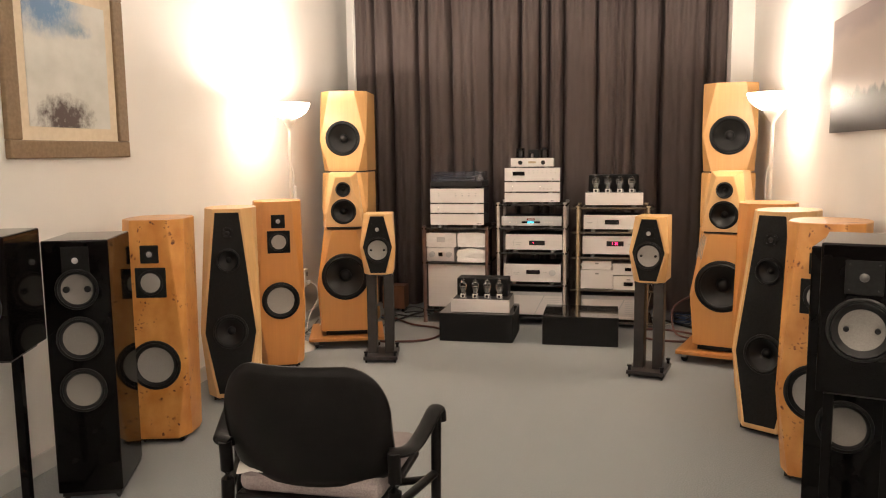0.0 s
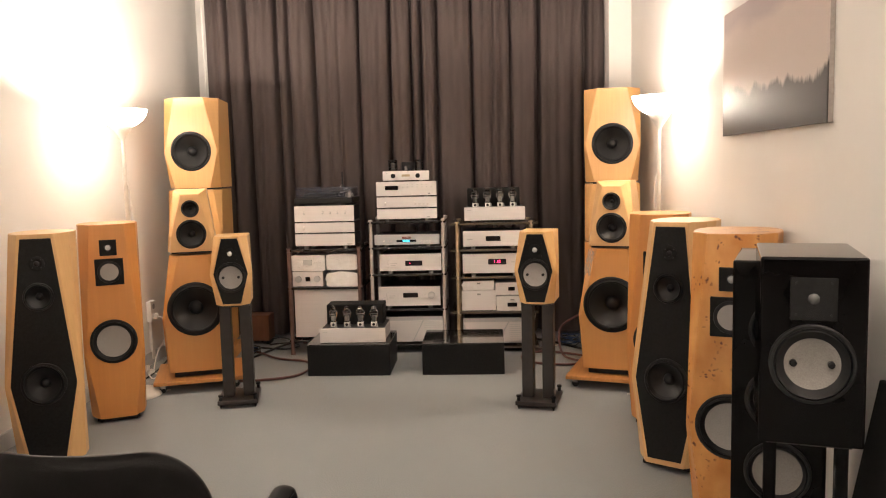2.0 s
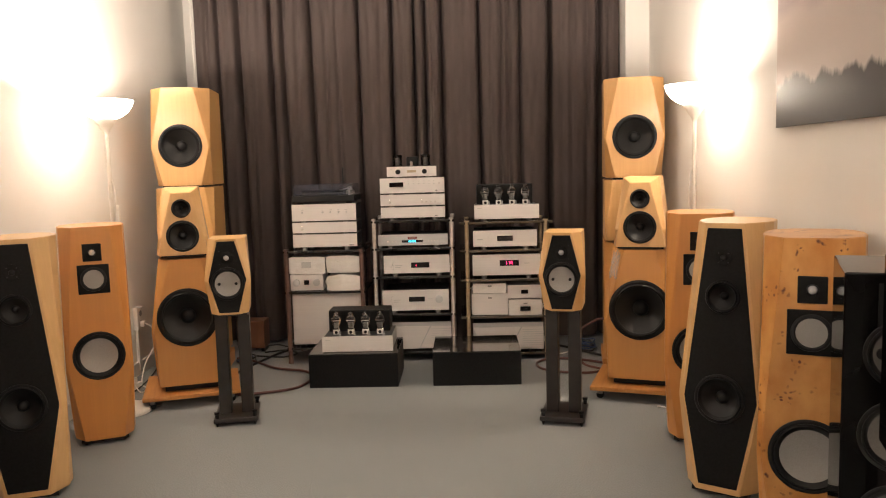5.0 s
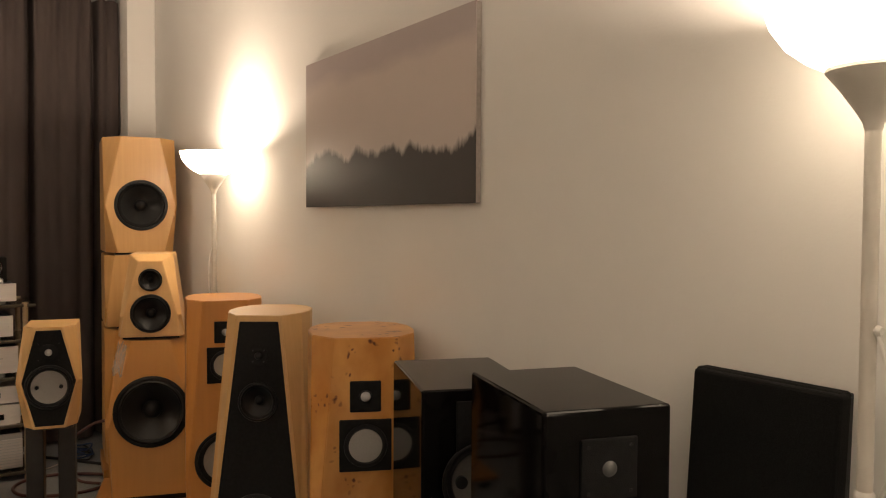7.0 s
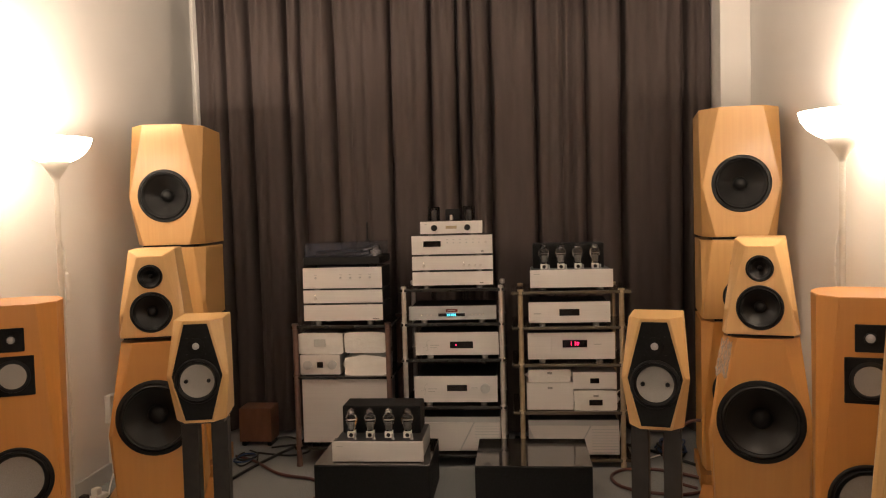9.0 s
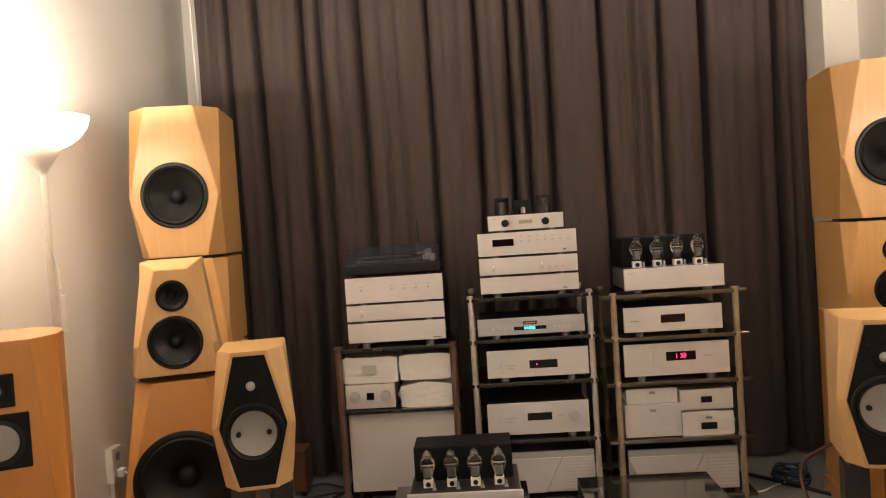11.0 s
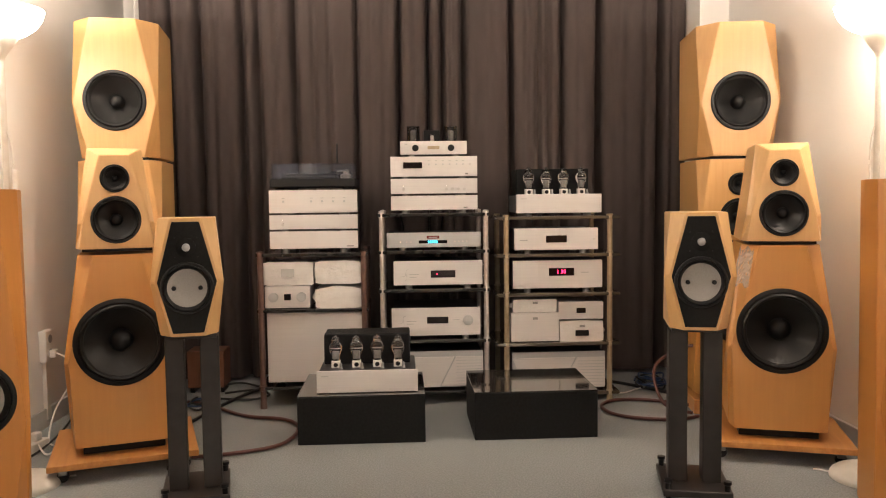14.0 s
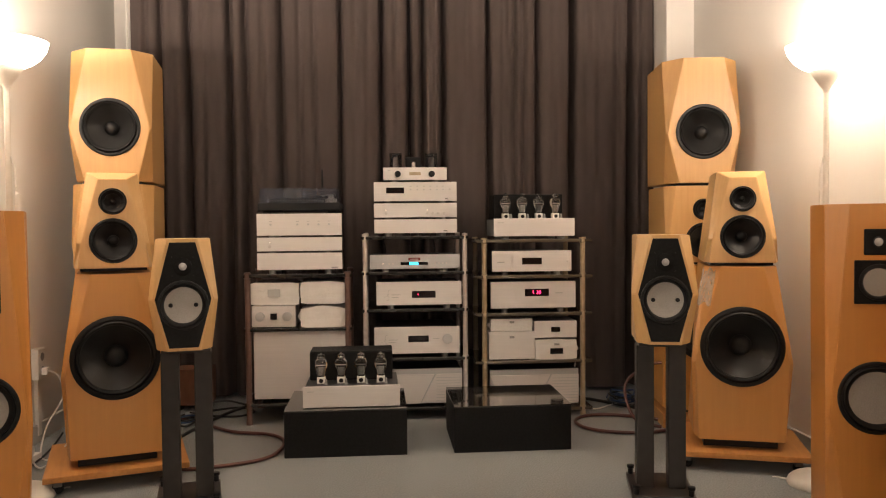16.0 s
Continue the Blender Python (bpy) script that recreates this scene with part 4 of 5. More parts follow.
def turntable():
    t = thing("turntable", "black record turntable under a tinted clear dust cover", "turntable", (-0.615, 6.0, 1.107))
    part("plinth", box(-0.215, 0.215, 0.0, 0.34, 0.014, 0.058, 0.006), RUBBER, t)
    for x in (-0.17, 0.17):
        for y in (0.04, 0.29):
            part("foot", lathe([(0, 0), (0.022, 0), (0.024, 0.014), (0, 0.014)], 18, "z", (x, y, 0)), RUBBER, t)
    bm = lathe([(0, 0.058), (0.148, 0.058), (0.150, 0.062), (0.150, 0.078), (0.146, 0.082), (0.01, 0.082), (0.004, 0.09), (0, 0.09)], 60, "z", (-0.03, 0.165, 0))
    platter = part("platter", bm, CASE_DARK, t, "metal platter with a dotted rim")
    for k in range(30):
        a = math.pi + math.pi * (k + 0.5) / 30
        part("strobe_dot", box(-0.0028, 0.0028, -0.001, 0.001, -0.005, 0.005), INK, platter).matrix_basis = pose(-0.03 + 0.1505 * math.cos(a), 0.165 + 0.1505 * math.sin(a), 0.070, 0, 0, math.degrees(a) + 90)
    part("record_mat", lathe([(0, 0.0825), (0.143, 0.0825), (0.143, 0.085), (0, 0.085)], 48, "z", (-0.03, 0.165, 0)), RUBBER, t)
    part("tonearm_base", lathe([(0, 0.058), (0.032, 0.058), (0.032, 0.082), (0.016, 0.087), (0.016, 0.107), (0, 0.11)], 24, "z", (0.155, 0.22, 0)), CHROME, t)
    part("tonearm", rod([(0.155, 0.25, 0.10), (0.158, 0.18, 0.102), (0.15, 0.10, 0.10), (0.11, 0.045, 0.092)], 0.004), CHROME, t)
    part("headshell", box(0.085, 0.118, 0.03, 0.052, 0.086, 0.095, 0.002), RUBBER, t)
    part("counterweight", lathe([(0, -0.012), (0.014, -0.012), (0.014, 0.012), (0, 0.012)], 18, "y", (0.155, 0.28, 0.10)), RUBBER, t)
    part("speed_knob", lathe([(0, 0.058), (0.014, 0.058), (0.013, 0.075), (0, 0.076)], 18, "z", (0.18, 0.05, 0)), CHROME, t)
    cover = bmesh.new()
    for b in ((-0.20, 0.20, 0.005, 0.009, 0.060, 0.130), (-0.20, 0.20, 0.331, 0.335, 0.060, 0.130), (-0.204, -0.2, 0.005, 0.335, 0.060, 0.130), (0.20, 0.204, 0.005, 0.335, 0.060, 0.130), (-0.204, 0.204, 0.005, 0.335, 0.130, 0.134)):
        box(*b, bm=cover)
    part("dust_cover", cover, COVER_PLASTIC, t, "tinted clear plastic dust cover")
    part("aerial", lathe([(0, 0.134), (0.014, 0.134), (0.012, 0.144), (0.0065, 0.150), (0.005, 0.245), (0, 0.247)], 14, "z", (0.11, 0.20, 0)), RUBBER, t, "thin black upright rod")
    return t


turntable()

# low rack, upper shelf
def small_box(x0, x1, z0, z1, label, wrapped=False, knobs=False, window=False, y=6.0, depth=0.2, sag=0.0, soft=0.4):
    w, h = (x1 - x0) / 2, z1 - z0
    t = thing("small_component", label, "hi-fi component", ((x0 + x1) / 2, y, z0), group="small hi-fi components")
    if wrapped:
        bm = bmesh.new()
        bmesh.ops.create_cube(bm, size=1)
        bmesh.ops.subdivide_edges(bm, edges=bm.edges[:], cuts=7, use_grid_fill=True)
        for v in bm.verts:
            p = Vector((v.co.x * 2 * w, v.co.y * depth + depth / 2, v.co.z * h + h / 2))
            k = noise.noise(p * 22 + Vector((x0 * 9, z0 * 7, 0)))
            out = Vector((v.co.x, v.co.y, v.co.z)).normalized()
            p += out * 0.006 * k
            p.z = max(p.z - sag * abs(v.co.x) * (1 if v.co.z > 0 else 0.2), 0.0)
            p.z += (h * 0.45 - p.z) * 0.24 * soft * max(0.0, (abs(v.co.x) - 0.38) / 0.12) ** 2
            p.y += 0.007 * soft * max(0.0, (abs(v.co.x) - 0.38) / 0.12) * (1 if v.co.y < 0 else -1)
            v.co = p
        part("wrapped_body", smooth(bm, 50), WRAP, t, "white bubble-wrapped box")
        for s in (-1, 1):
            bm = bmesh.new()
            a = [bm.verts.new(c) for c in ((s * w * 0.97, 0.03, h * 0.2), (s * (w + 0.022), 0.05, h * 0.45), (s * w * 0.97, 0.03, h * 0.8), (s * w * 0.97, 0.07, h * 0.5))]
            for q in ((0, 1, 2), (0, 3, 1), (1, 3, 2)):
                bm.faces.new([a[i] for i in q])
            part("wrap_flap", bm, WRAP, t)
    else:
        part("body", box(-w, w, 0, depth, 0.004, h, 0.003), SILVER, t)
        part("foot", box(-w * 0.8, w * 0.8, 0.02, depth - 0.02, 0.0, 0.004), RUBBER, t)
    if knobs:
        for s in (-1, 1):
            button(t, s * w * 0.62, h * 0.52, 0.024, SILVER_DULL, 0.016, "knob")
    if window:
        bar(t, "display", -0.024 if not knobs else -0.017, 0.024 if not knobs else 0.017, h * 0.38, h * 0.66, 0, DISPLAY)
    return t


b = small_box(-0.873, -0.622, 0.625, 0.745, "wrapped white box on top of a small amplifier", True)
bar(b, "lettering", -0.035, 0.03, 0.045, 0.085, -0.006, GREY_INK)
small_box(-0.868, -0.640, 0.507, 0.622, "small silver amplifier with two round knobs", False, True, True)
small_box(-0.612, -0.380, 0.630, 0.748, "white bubble-wrapped box lying on another", True)
small_box(-0.615, -0.378, 0.507, 0.622, "white bubble-wrapped box sagging on the glass shelf", True, sag=0.03)
u = thing("large_case", "large plain silver amplifier case on the bottom shelf", "hi-fi component", (-0.62, 6.0, 0.112))
part("case", box(-0.225, 0.225, 0.012, 0.36, 0.02, 0.375, 0.003), CASE_GREY, u)
part("front_plate", box(-0.24, 0.24, 0.0, 0.014, 0.018, 0.38, 0.002), SILVER, u)
for fx in (-0.18, 0.18):
    part("foot", box(fx - 0.02, fx + 0.02, 0.03, 0.33, 0.0, 0.02), RUBBER, u)


# middle rack
u = unit("power_supply", "silver hi-fi unit with a small badge, lowest of three", -0.222, 0.218, 0.983, 1.072, foot=0.016)
bar(u, "badge", 0.148, 0.168, 0.024, 0.030, 0, INK)
u = unit("preamplifier", "silver preamplifier with small knobs and lit pilot lights", -0.222, 0.218, 1.072, 1.158)
for bx in (-0.157, 0.062, 0.092, 0.122, 0.152):
    button(u, bx, 0.032, 0.0075)
for bx in (-0.157, 0.062):
    bar(u, "led", bx - 0.0022, bx + 0.0022, 0.047, 0.0525, 0, WHITE_LED)
u = unit("tuner", "silver hi-fi unit with dark display window and small buttons", -0.222, 0.218, 1.158, 1.270)
bar(u, "display", -0.155, -0.06, 0.052, 0.083, 0, DISPLAY)
for bx in (-0.025, 0.01, 0.045, 0.08, 0.115, 0.148):
    button(u, bx, 0.072, 0.004, SILVER_DULL, 0.004)
    bar(u, "lettering", bx - 0.005, bx + 0.005, 0.088, 0.091, 0, GREY_INK)
button(u, 0.183, 0.072, 0.006)
bar(u, "badge", 0.158, 0.172, 0.020, 0.027, 0, INK)


def tube_cylinder(parent, x, y, z, r, h, name="valve"):
    g = part(name, lathe([(r, 0), (r, h * 0.9), (r * 0.8, h), (0, h)], 24, "z", (x, y, z)), TUBE_GLASS, parent, "clear glass valve")
    part("plates", lathe([(0, 0.002), (r * 0.62, 0.002), (r * 0.62, h * 0.72), (r * 0.3, h * 0.8), (0, h * 0.8)], 14, "z", (x, y, z)), CHROME, g)
    return g


u = unit("valve_preamplifier", "small silver valve preamplifier with two black knobs and valves", -0.172, 0.166, 1.270, 1.347, 0.24, 6.0)
for bx in (-0.092, 0.088):
    button(u, bx, 0.042, 0.0165, RUBBER, 0.018, "knob")
bar(u, "name_plate", -0.03, 0.03, 0.036, 0.052, 0, BRASS)
bar(u, "lettering", -0.145, -0.132, 0.060, 0.063, 0, GREY_INK)
for bx in (-0.10, 0.093):
    guard = part("valve_guard", lathe([(0.032, 0.081), (0.0335, 0.081), (0.0335, 0.158), (0.032, 0.158), (0.032, 0.081)], 28, "z", (bx, 0.08, 0)), CHIMNEY, u, "smoked glass cylinder")
    tube_cylinder(u, bx, 0.08, 0.08, 0.018, 0.072)
tube_cylinder(u, -0.004, 0.07, 0.08, 0.012, 0.038)
part("transformer", box(-0.045, 0.04, 0.15, 0.22, 0.08, 0.145, 0.006), RUBBER, u, "black transformer cover")

u = unit("disc_player", "grey disc player with a glowing blue display on a glass shelf", -0.247, 0.232, 0.795, 0.885, face=SILVER_DULL, foot=0.014)
bar(u, "display", -0.077, 0.068, 0.034, 0.050, 0, DISPLAY)
for i, dx in enumerate((-0.030, -0.020, -0.009, 0.001, 0.011)):
    bar(u, "display_segment", dx, dx + 0.007, 0.036, 0.048, -0.0015, CYAN_LED, thick=0.0006)
bar(u, "disc_tray", -0.036, 0.028, 0.058, 0.073, 0, material("red_label", (0.16, 0.012, 0.012), rough=0.4))
bar(u, "lettering", -0.026, 0.018, 0.063, 0.067, -0.0016, GREY_INK, thick=0.0006)
for bx in (-0.138, -0.117, 0.107, 0.128, 0.148, 0.168):
    button(u, bx, 0.042, 0.005, CHROME, 0.004)
button(u, -0.17, 0.042, 0.007)
bar(u, "led", -0.172, -0.168, 0.041, 0.045, -0.006, WHITE_LED)

u = unit("amplifier", "silver amplifier with red pilot light in a dark window", -0.215, 0.240, 0.598, 0.740, foot=0.018)
bar(u, "display", -0.038, 0.088, 0.055, 0.092, 0, DISPLAY)
bar(u, "led", -0.008, -0.002, 0.070, 0.076, -0.0015, RED_LED, thick=0.0006)
logo(u, -0.165, 0.062, 1.15)

u = unit("amplifier", "silver integrated amplifier with dark window and round knob", -0.228, 0.228, 0.337, 0.498, 0.36, foot=0.018)
bar(u, "display", -0.048, 0.062, 0.080, 0.114, 0, DISPLAY)
button(u, 0.162, 0.096, 0.026, SILVER_DULL, 0.02, "volume_knob")
logo(u, -0.17, 0.082, 1.15)
bar(u, "lettering", 0.085, 0.12, 0.096, 0.099, 0, GREY_INK)


def power_amp(x0, x1, z0, z1, label):
    w, h = (x1 - x0) / 2, z1 - z0
    t = thing("power_amplifier", label, "amplifier", ((x0 + x1) / 2, 6.0, z0), group="hi-fi components on the racks")
    part("case", box(-w + 0.006, w - 0.006, 0.018, 0.36, 0.014, h - 0.004, 0.002), CASE_DARK, t)
    part("front_plate", box(-w, w, 0.006, 0.02, 0.014, h * 0.98, 0.001), SILVER_DULL, t, "finely ribbed silver front plate")
    part("front_plate", sheet([(-w, h * 0.84), (-w * 0.72, 0.015), (w * 0.02, 0.015), (w * 0.36, h * 0.84)], 0.008, 0.001), SILVER, t, "slanting silver front plate")
    part("front_plate", sheet([(w * 0.40, h * 0.84), (w * 0.06, h * 0.10), (w, h * 0.10), (w, h * 0.84)], 0.006, 0.001), SILVER, t)
    for k in range(9):
        z = h * 0.14 + k * h * 0.075
        part("rib", box(w * 0.40, w * 0.98, -0.0015, 0.001, z, z + 0.0025), SILVER_DULL, t)
    for fx in (-w * 0.7, w * 0.7):
        part("foot", box(fx - 0.02, fx + 0.02, 0.03, 0.33, 0, 0.014), RUBBER, t)
    return t


power_amp(-0.225, 0.240, 0.07, 0.275, "silver power amplifier with a diagonal front groove on the lowest shelf")
power_amp(0.392, 0.877, 0.05, 0.258, "silver power amplifier with a diagonal front groove on the lowest shelf")


# right rack
u = unit("hifi_unit", "silver hi-fi unit with dark window and raised square plate", 0.405, 0.840, 0.768, 0.898, foot=0.018)
bar(u, "display", -0.053, 0.054, 0.056, 0.092, 0, DISPLAY)
part("raised_plate", box(-0.2175, -0.112, -0.006, 0.0, 0.022, 0.118, 0.001), SILVER, u)
bar(u, "lettering", -0.19, -0.15, 0.066, 0.072, -0.006, GREY_INK)
button(u, 0.196, 0.072, 0.004)
u = unit("hifi_unit", "silver hi-fi unit with red glowing digits and raised square plate", 0.397, 0.862, 0.566, 0.732, foot=0.022)
bar(u, "display", -0.046, 0.085, 0.086, 0.126, 0, DISPLAY)
part("raised_plate", box(-0.2325, -0.105, -0.006, 0.0, 0.040, 0.150, 0.001), SILVER, u)
logo(u, -0.185, 0.090, 1.15)
bar(u, "lettering", 0.12, 0.16, 0.10, 0.104, 0, GREY_INK)
txt = bpy.data.curves.new("digits", "FONT")
txt.body, txt.size, txt.align_x, txt.align_y = "1 30", 0.028, "CENTER", "CENTER"
txt.extrude = 0.0005
tob = new("digits", txt)
bpy.context.view_layer.update()
dm = bpy.data.meshes.new_from_object(tob.evaluated_get(bpy.context.evaluated_depsgraph_get()))
bpy.data.objects.remove(tob)
digits = new("digits", dm)
dm.materials.clear()
dm.materials.append(RED_LED)
digits.parent = u
digits.matrix_basis = pose(0.018, -0.003, 0.106, 90, 0, 0)

b = small_box(0.385, 0.637, 0.308, 0.462, "square silver box under a wrapped flat one")
bar(b, "lettering", -0.012, 0.014, 0.118, 0.130, 0, INK)
b = small_box(0.398, 0.622, 0.464, 0.532, "flat silver wrapped box on a square one", True, soft=0.1)
bar(b, "lettering", -0.012, 0.014, 0.044, 0.056, -0.006, INK)
b = small_box(0.640, 0.868, 0.308, 0.416, "flat plastic-wrapped box with a dark window", True, soft=0.1)
bar(b, "display", -0.034, 0.036, 0.030, 0.060, -0.007, DISPLAY)
bar(b, "lettering", -0.012, 0.016, 0.076, 0.086, -0.007, INK)
b = small_box(0.634, 0.868, 0.420, 0.516, "flat silver box with a dark window on another", False, False, True)


def valve_amp(place, label, front_half=0.22, foot=0.016):
    t = thing("valve_amplifier", label, "amplifier", place, group="valve amplifiers")
    w = front_half
    part("chassis", box(-w + 0.006, w - 0.006, 0.010, 0.33, 0.016, 0.104, 0.003), CASE_GREY, t)
    part("front_plate", box(-w, w, 0.0, 0.014, 0.014, 0.110, 0.002), SILVER, t)
    part("top_plate", box(-w + 0.01, w - 0.01, 0.02, 0.325, 0.104, 0.108), CASE_DARK, t, "dark perforated top plate")
    part("transformer_cover", box(-w + 0.02, w - 0.03, 0.155, 0.32, 0.108, 0.245, 0.006), BLACK_BAFFLE, t, "black transformer cover")
    bar(t, "lettering", -w + 0.02, -w + 0.052, 0.086, 0.089, 0, GREY_INK)
    for fx in (-w * 0.7, w * 0.7):
        for fy in (0.04, 0.28):
            part("foot", lathe([(0, 0.016 - foot), (0.02, 0.016 - foot), (0.02, 0.016), (0, 0.016)], 18, "z", (fx, fy, 0)), CASE_GREY, t)
    for k in range(4):
        x = -0.142 + k * 0.092
        s = part("socket", box(x - 0.019, x + 0.019, 0.075, 0.113, 0.108, 0.138, 0.002), CERAMIC, t, "white ceramic valve socket")
        part("hole", lathe([(0.010, 0), (0.010, 0.001), (0, 0.001)], 14, "y", (x, 0.075, 0.122)), RUBBER, s)
        part("terminal", lathe([(0, 0.108), (0.010, 0.108), (0.008, 0.114), (0.0055, 0.117), (0.0055, 0.130), (0.003, 0.135), (0, 0.136)], 14, "z", (x + 0.024, 0.056, 0)), CASE_GREY, t)
        glass_wall = [(0.0165, 0.136), (0.0172, 0.148), (0.0215, 0.162), (0.0262, 0.177), (0.0288, 0.191), (0.0290, 0.202), (0.0270, 0.213), (0.0218, 0.221), (0.0190, 0.226), (0.0185, 0.234), (0.0155, 0.241), (0.008, 0.245), (0, 0.246)]
        inside = [(max(r - 0.0011, 0), h - 0.0009 if r < 0.018 and h > 0.2 else h) for r, h in reversed(glass_wall[:-1])]
        v = part("valve", lathe(glass_wall + [(0, 0.254)] + inside + [glass_wall[0]], 28, "z", (x, 0.094, 0)), TUBE_GLASS, t, "clear bulb-shaped glass valve")
        part("plates", box(x - 0.008, x + 0.008, 0.090, 0.098, 0.146, 0.186, 0.002), CASE_GREY, v)
        part("getter", lathe([(0.0, 0.1935), (0.012, 0.193), (0.012, 0.1945), (0, 0.195)], 14, "z", (x, 0.094, 0)), CHROME, v)
    return t


valve_amp((0.637, 5.995, 0.962), "silver valve amplifier with four glass valves on the rack")
for x0, x1, lab in ((-0.631, -0.08, "low black plinth box on the carpet under a valve amplifier"), (0.135, 0.677, "low glossy black plinth box on the carpet, empty")):
    t = thing("plinth_box", lab, "plinth", ((x0 + x1) / 2, 5.36, 0), group="black plinth boxes")
    w = (x1 - x0) / 2
    part("body", box(-w, w, 0.0, 0.44, 0, 0.207, 0.003), BLACK_BAFFLE, t)
    part("top_panel", box(-w, w, 0.0, 0.44, 0.2075, 0.213, 0.001), SHELF_GLASS, t, "glossy black top")
valve_amp((-0.330, 5.40, 0.202), "silver valve amplifier with four glass valves on a black plinth", foot=0.005)


# ---- chair ----
def chair():
    t = thing("armchair", "black plastic conference armchair with grey cloth seat", "chair", (-0.254, 1.745, 0), 0)
    bm = bmesh.new()
    cols, rows = 32, 14
    grid = []
    for side in (0, 1):
        for j in range(rows + 1):
            v = j / rows
            row = []
            for i in range(cols + 1):
                u = math.sin((i / cols - 0.5) * math.pi)
                over = max(0.0, (abs(u) - 0.50) / 0.50)
                top = 0.814 - 0.17 * (1 - math.sqrt(max(0.0, 1 - over * over)))
                under = max(0.0, (abs(u) - 0.6) / 0.4)
                low = 0.436 + 0.03 * (1 - math.sqrt(max(0.0, 1 - under * under))) + 0.015 * u * u
                z = low + v * (top - low)
                x = u * 0.257
                round_off = 0.012 * max(abs(u), abs(2 * v - 1)) ** 10
                y = 0.085 * u * u + 0.045 * (1 - v) ** 2 - 0.03 * v + (0.036 - round_off if side else round_off)
                row.append(bm.verts.new((x, y, z)))
            grid.append(row)
    n = rows + 1
    for side in (0, 1):
        for j in range(rows):
            for i in range(cols):
                q = (grid[side * n + j][i], grid[side * n + j][i + 1], grid[side * n + j + 1][i + 1], grid[side * n + j + 1][i])
                bm.faces.new(q if side == 0 else q[::-1])
    for j in range(rows):
        for i in (0, cols):
            bm.faces.new((grid[j][i], grid[j + 1][i], grid[n + j + 1][i], grid[n + j][i]))
    for i in range(cols):
        for j in (0, rows):
            bm.faces.new((grid[j][i], grid[j][i + 1], grid[n + j][i + 1], grid[n + j][i]))
    bmesh.ops.remove_doubles(bm, verts=bm.verts[:], dist=0.0005)
    bmesh.ops.recalc_face_normals(bm, faces=bm.faces[:])
    part("backrest", smooth(bm, 80), CHAIR_BLACK, t)
    part("seat", box(-0.225, 0.225, 0.07, 0.50, 0.395, 0.462, 0.028, segs=3), CHAIR_SEAT, t, "grey-mauve cloth seat cushion")
    part("seat_shell", box(-0.232, 0.232, 0.06, 0.50, 0.37, 0.395, 0.01), CHAIR_BLACK, t)
    for s in (-1, 1):
        part("armrest", rod([(s * 0.245, 0.085, 0.545), (s * 0.285, 0.10, 0.545), (s * 0.306, 0.15, 0.550), (s * 0.322, 0.22, 0.578), (s * 0.334, 0.285, 0.608), (s * 0.338, 0.315, 0.604), (s * 0.338, 0.325, 0.565)], 0.026, 12, 0.55), CHAIR_BLACK, t)
        part("arm_post", rod([(s * 0.336, 0.308, 0.60), (s * 0.334, 0.30, 0.40), (s * 0.33, 0.30, 0.0)], 0.016), CHAIR_BLACK, t)
        part("rear_post", rod([(s * 0.262, 0.075, 0.55), (s * 0.262, 0.08, 0.40), (s * 0.262, 0.05, 0.0)], 0.020), CHAIR_BLACK, t)
        part("side_rail", rod([(s * 0.262, 0.08, 0.385), (s * 0.30, 0.20, 0.395), (s * 0.334, 0.30, 0.405)], 0.014), CHAIR_BLACK, t)
        part("seat_bracket", rod([(s * 0.22, 0.25, 0.383), (s * 0.31, 0.25, 0.40)], 0.012), CHAIR_BLACK, t)
    return t


chair()
t = thing("paper_sheet", "crumpled white sheet of paper lying on the chair seat", "paper", (-0.43, 1.86, 0.463), 20)
bm = bmesh.new()
bmesh.ops.create_grid(bm, x_segments=8, y_segments=8, size=0.06)
for v in bm.verts:
    v.co.z = 0.006 + 0.006 * noise.noise(v.co * 30)
bmesh.ops.solidify(bm, geom=bm.faces[:], thickness=0.001)
part("sheet", smooth(bm, 60), WHITE_PLASTIC, t)


# ---- pictures, panels, sockets, cables ----
t = thing("canvas_print", "large canvas print of a misty dark forest on the wall", "picture", (1.678, 3.49, 1.472), kind="")
part("canvas", box(0.0, 0.004, -0.556, 0.556, 0.0, 0.548), MIST, t, "misty grey forest print")
part("stretcher", box(0.004, 0.022, -0.555, 0.555, 0.001, 0.547, 0.002), CANVAS_EDGE, t)

t = thing("framed_painting", "framed painting of pale clouds over dark shrubs on the wall", "picture", (LEFT, 3.01, 1.395))
W2, H2, FB, MB = 0.42, 0.86, 0.08, 0.14
for b in ((0.0, 0.03, -W2, W2, 0.0, FB), (0.0, 0.03, -W2, W2, H2 - FB, H2), (0.0, 0.029, -W2, -W2 + FB, FB, H2 - FB), (0.0, 0.029, W2 - FB, W2, FB, H2 - FB)):
    part("frame_bar", box(*b, 0.006), GOLD_FRAME, t)
part("mount", box(0.002, 0.014, -W2 + FB - 0.005, W2 - FB + 0.005, FB - 0.005, H2 - FB + 0.005), MAT_BOARD, t, "beige mount board")
part("painting", box(0.012, 0.018, -W2 + MB, W2 - MB, MB, H2 - MB), SKY_PAINTING, t, "pale cloudy sky painting over dark shrubs")


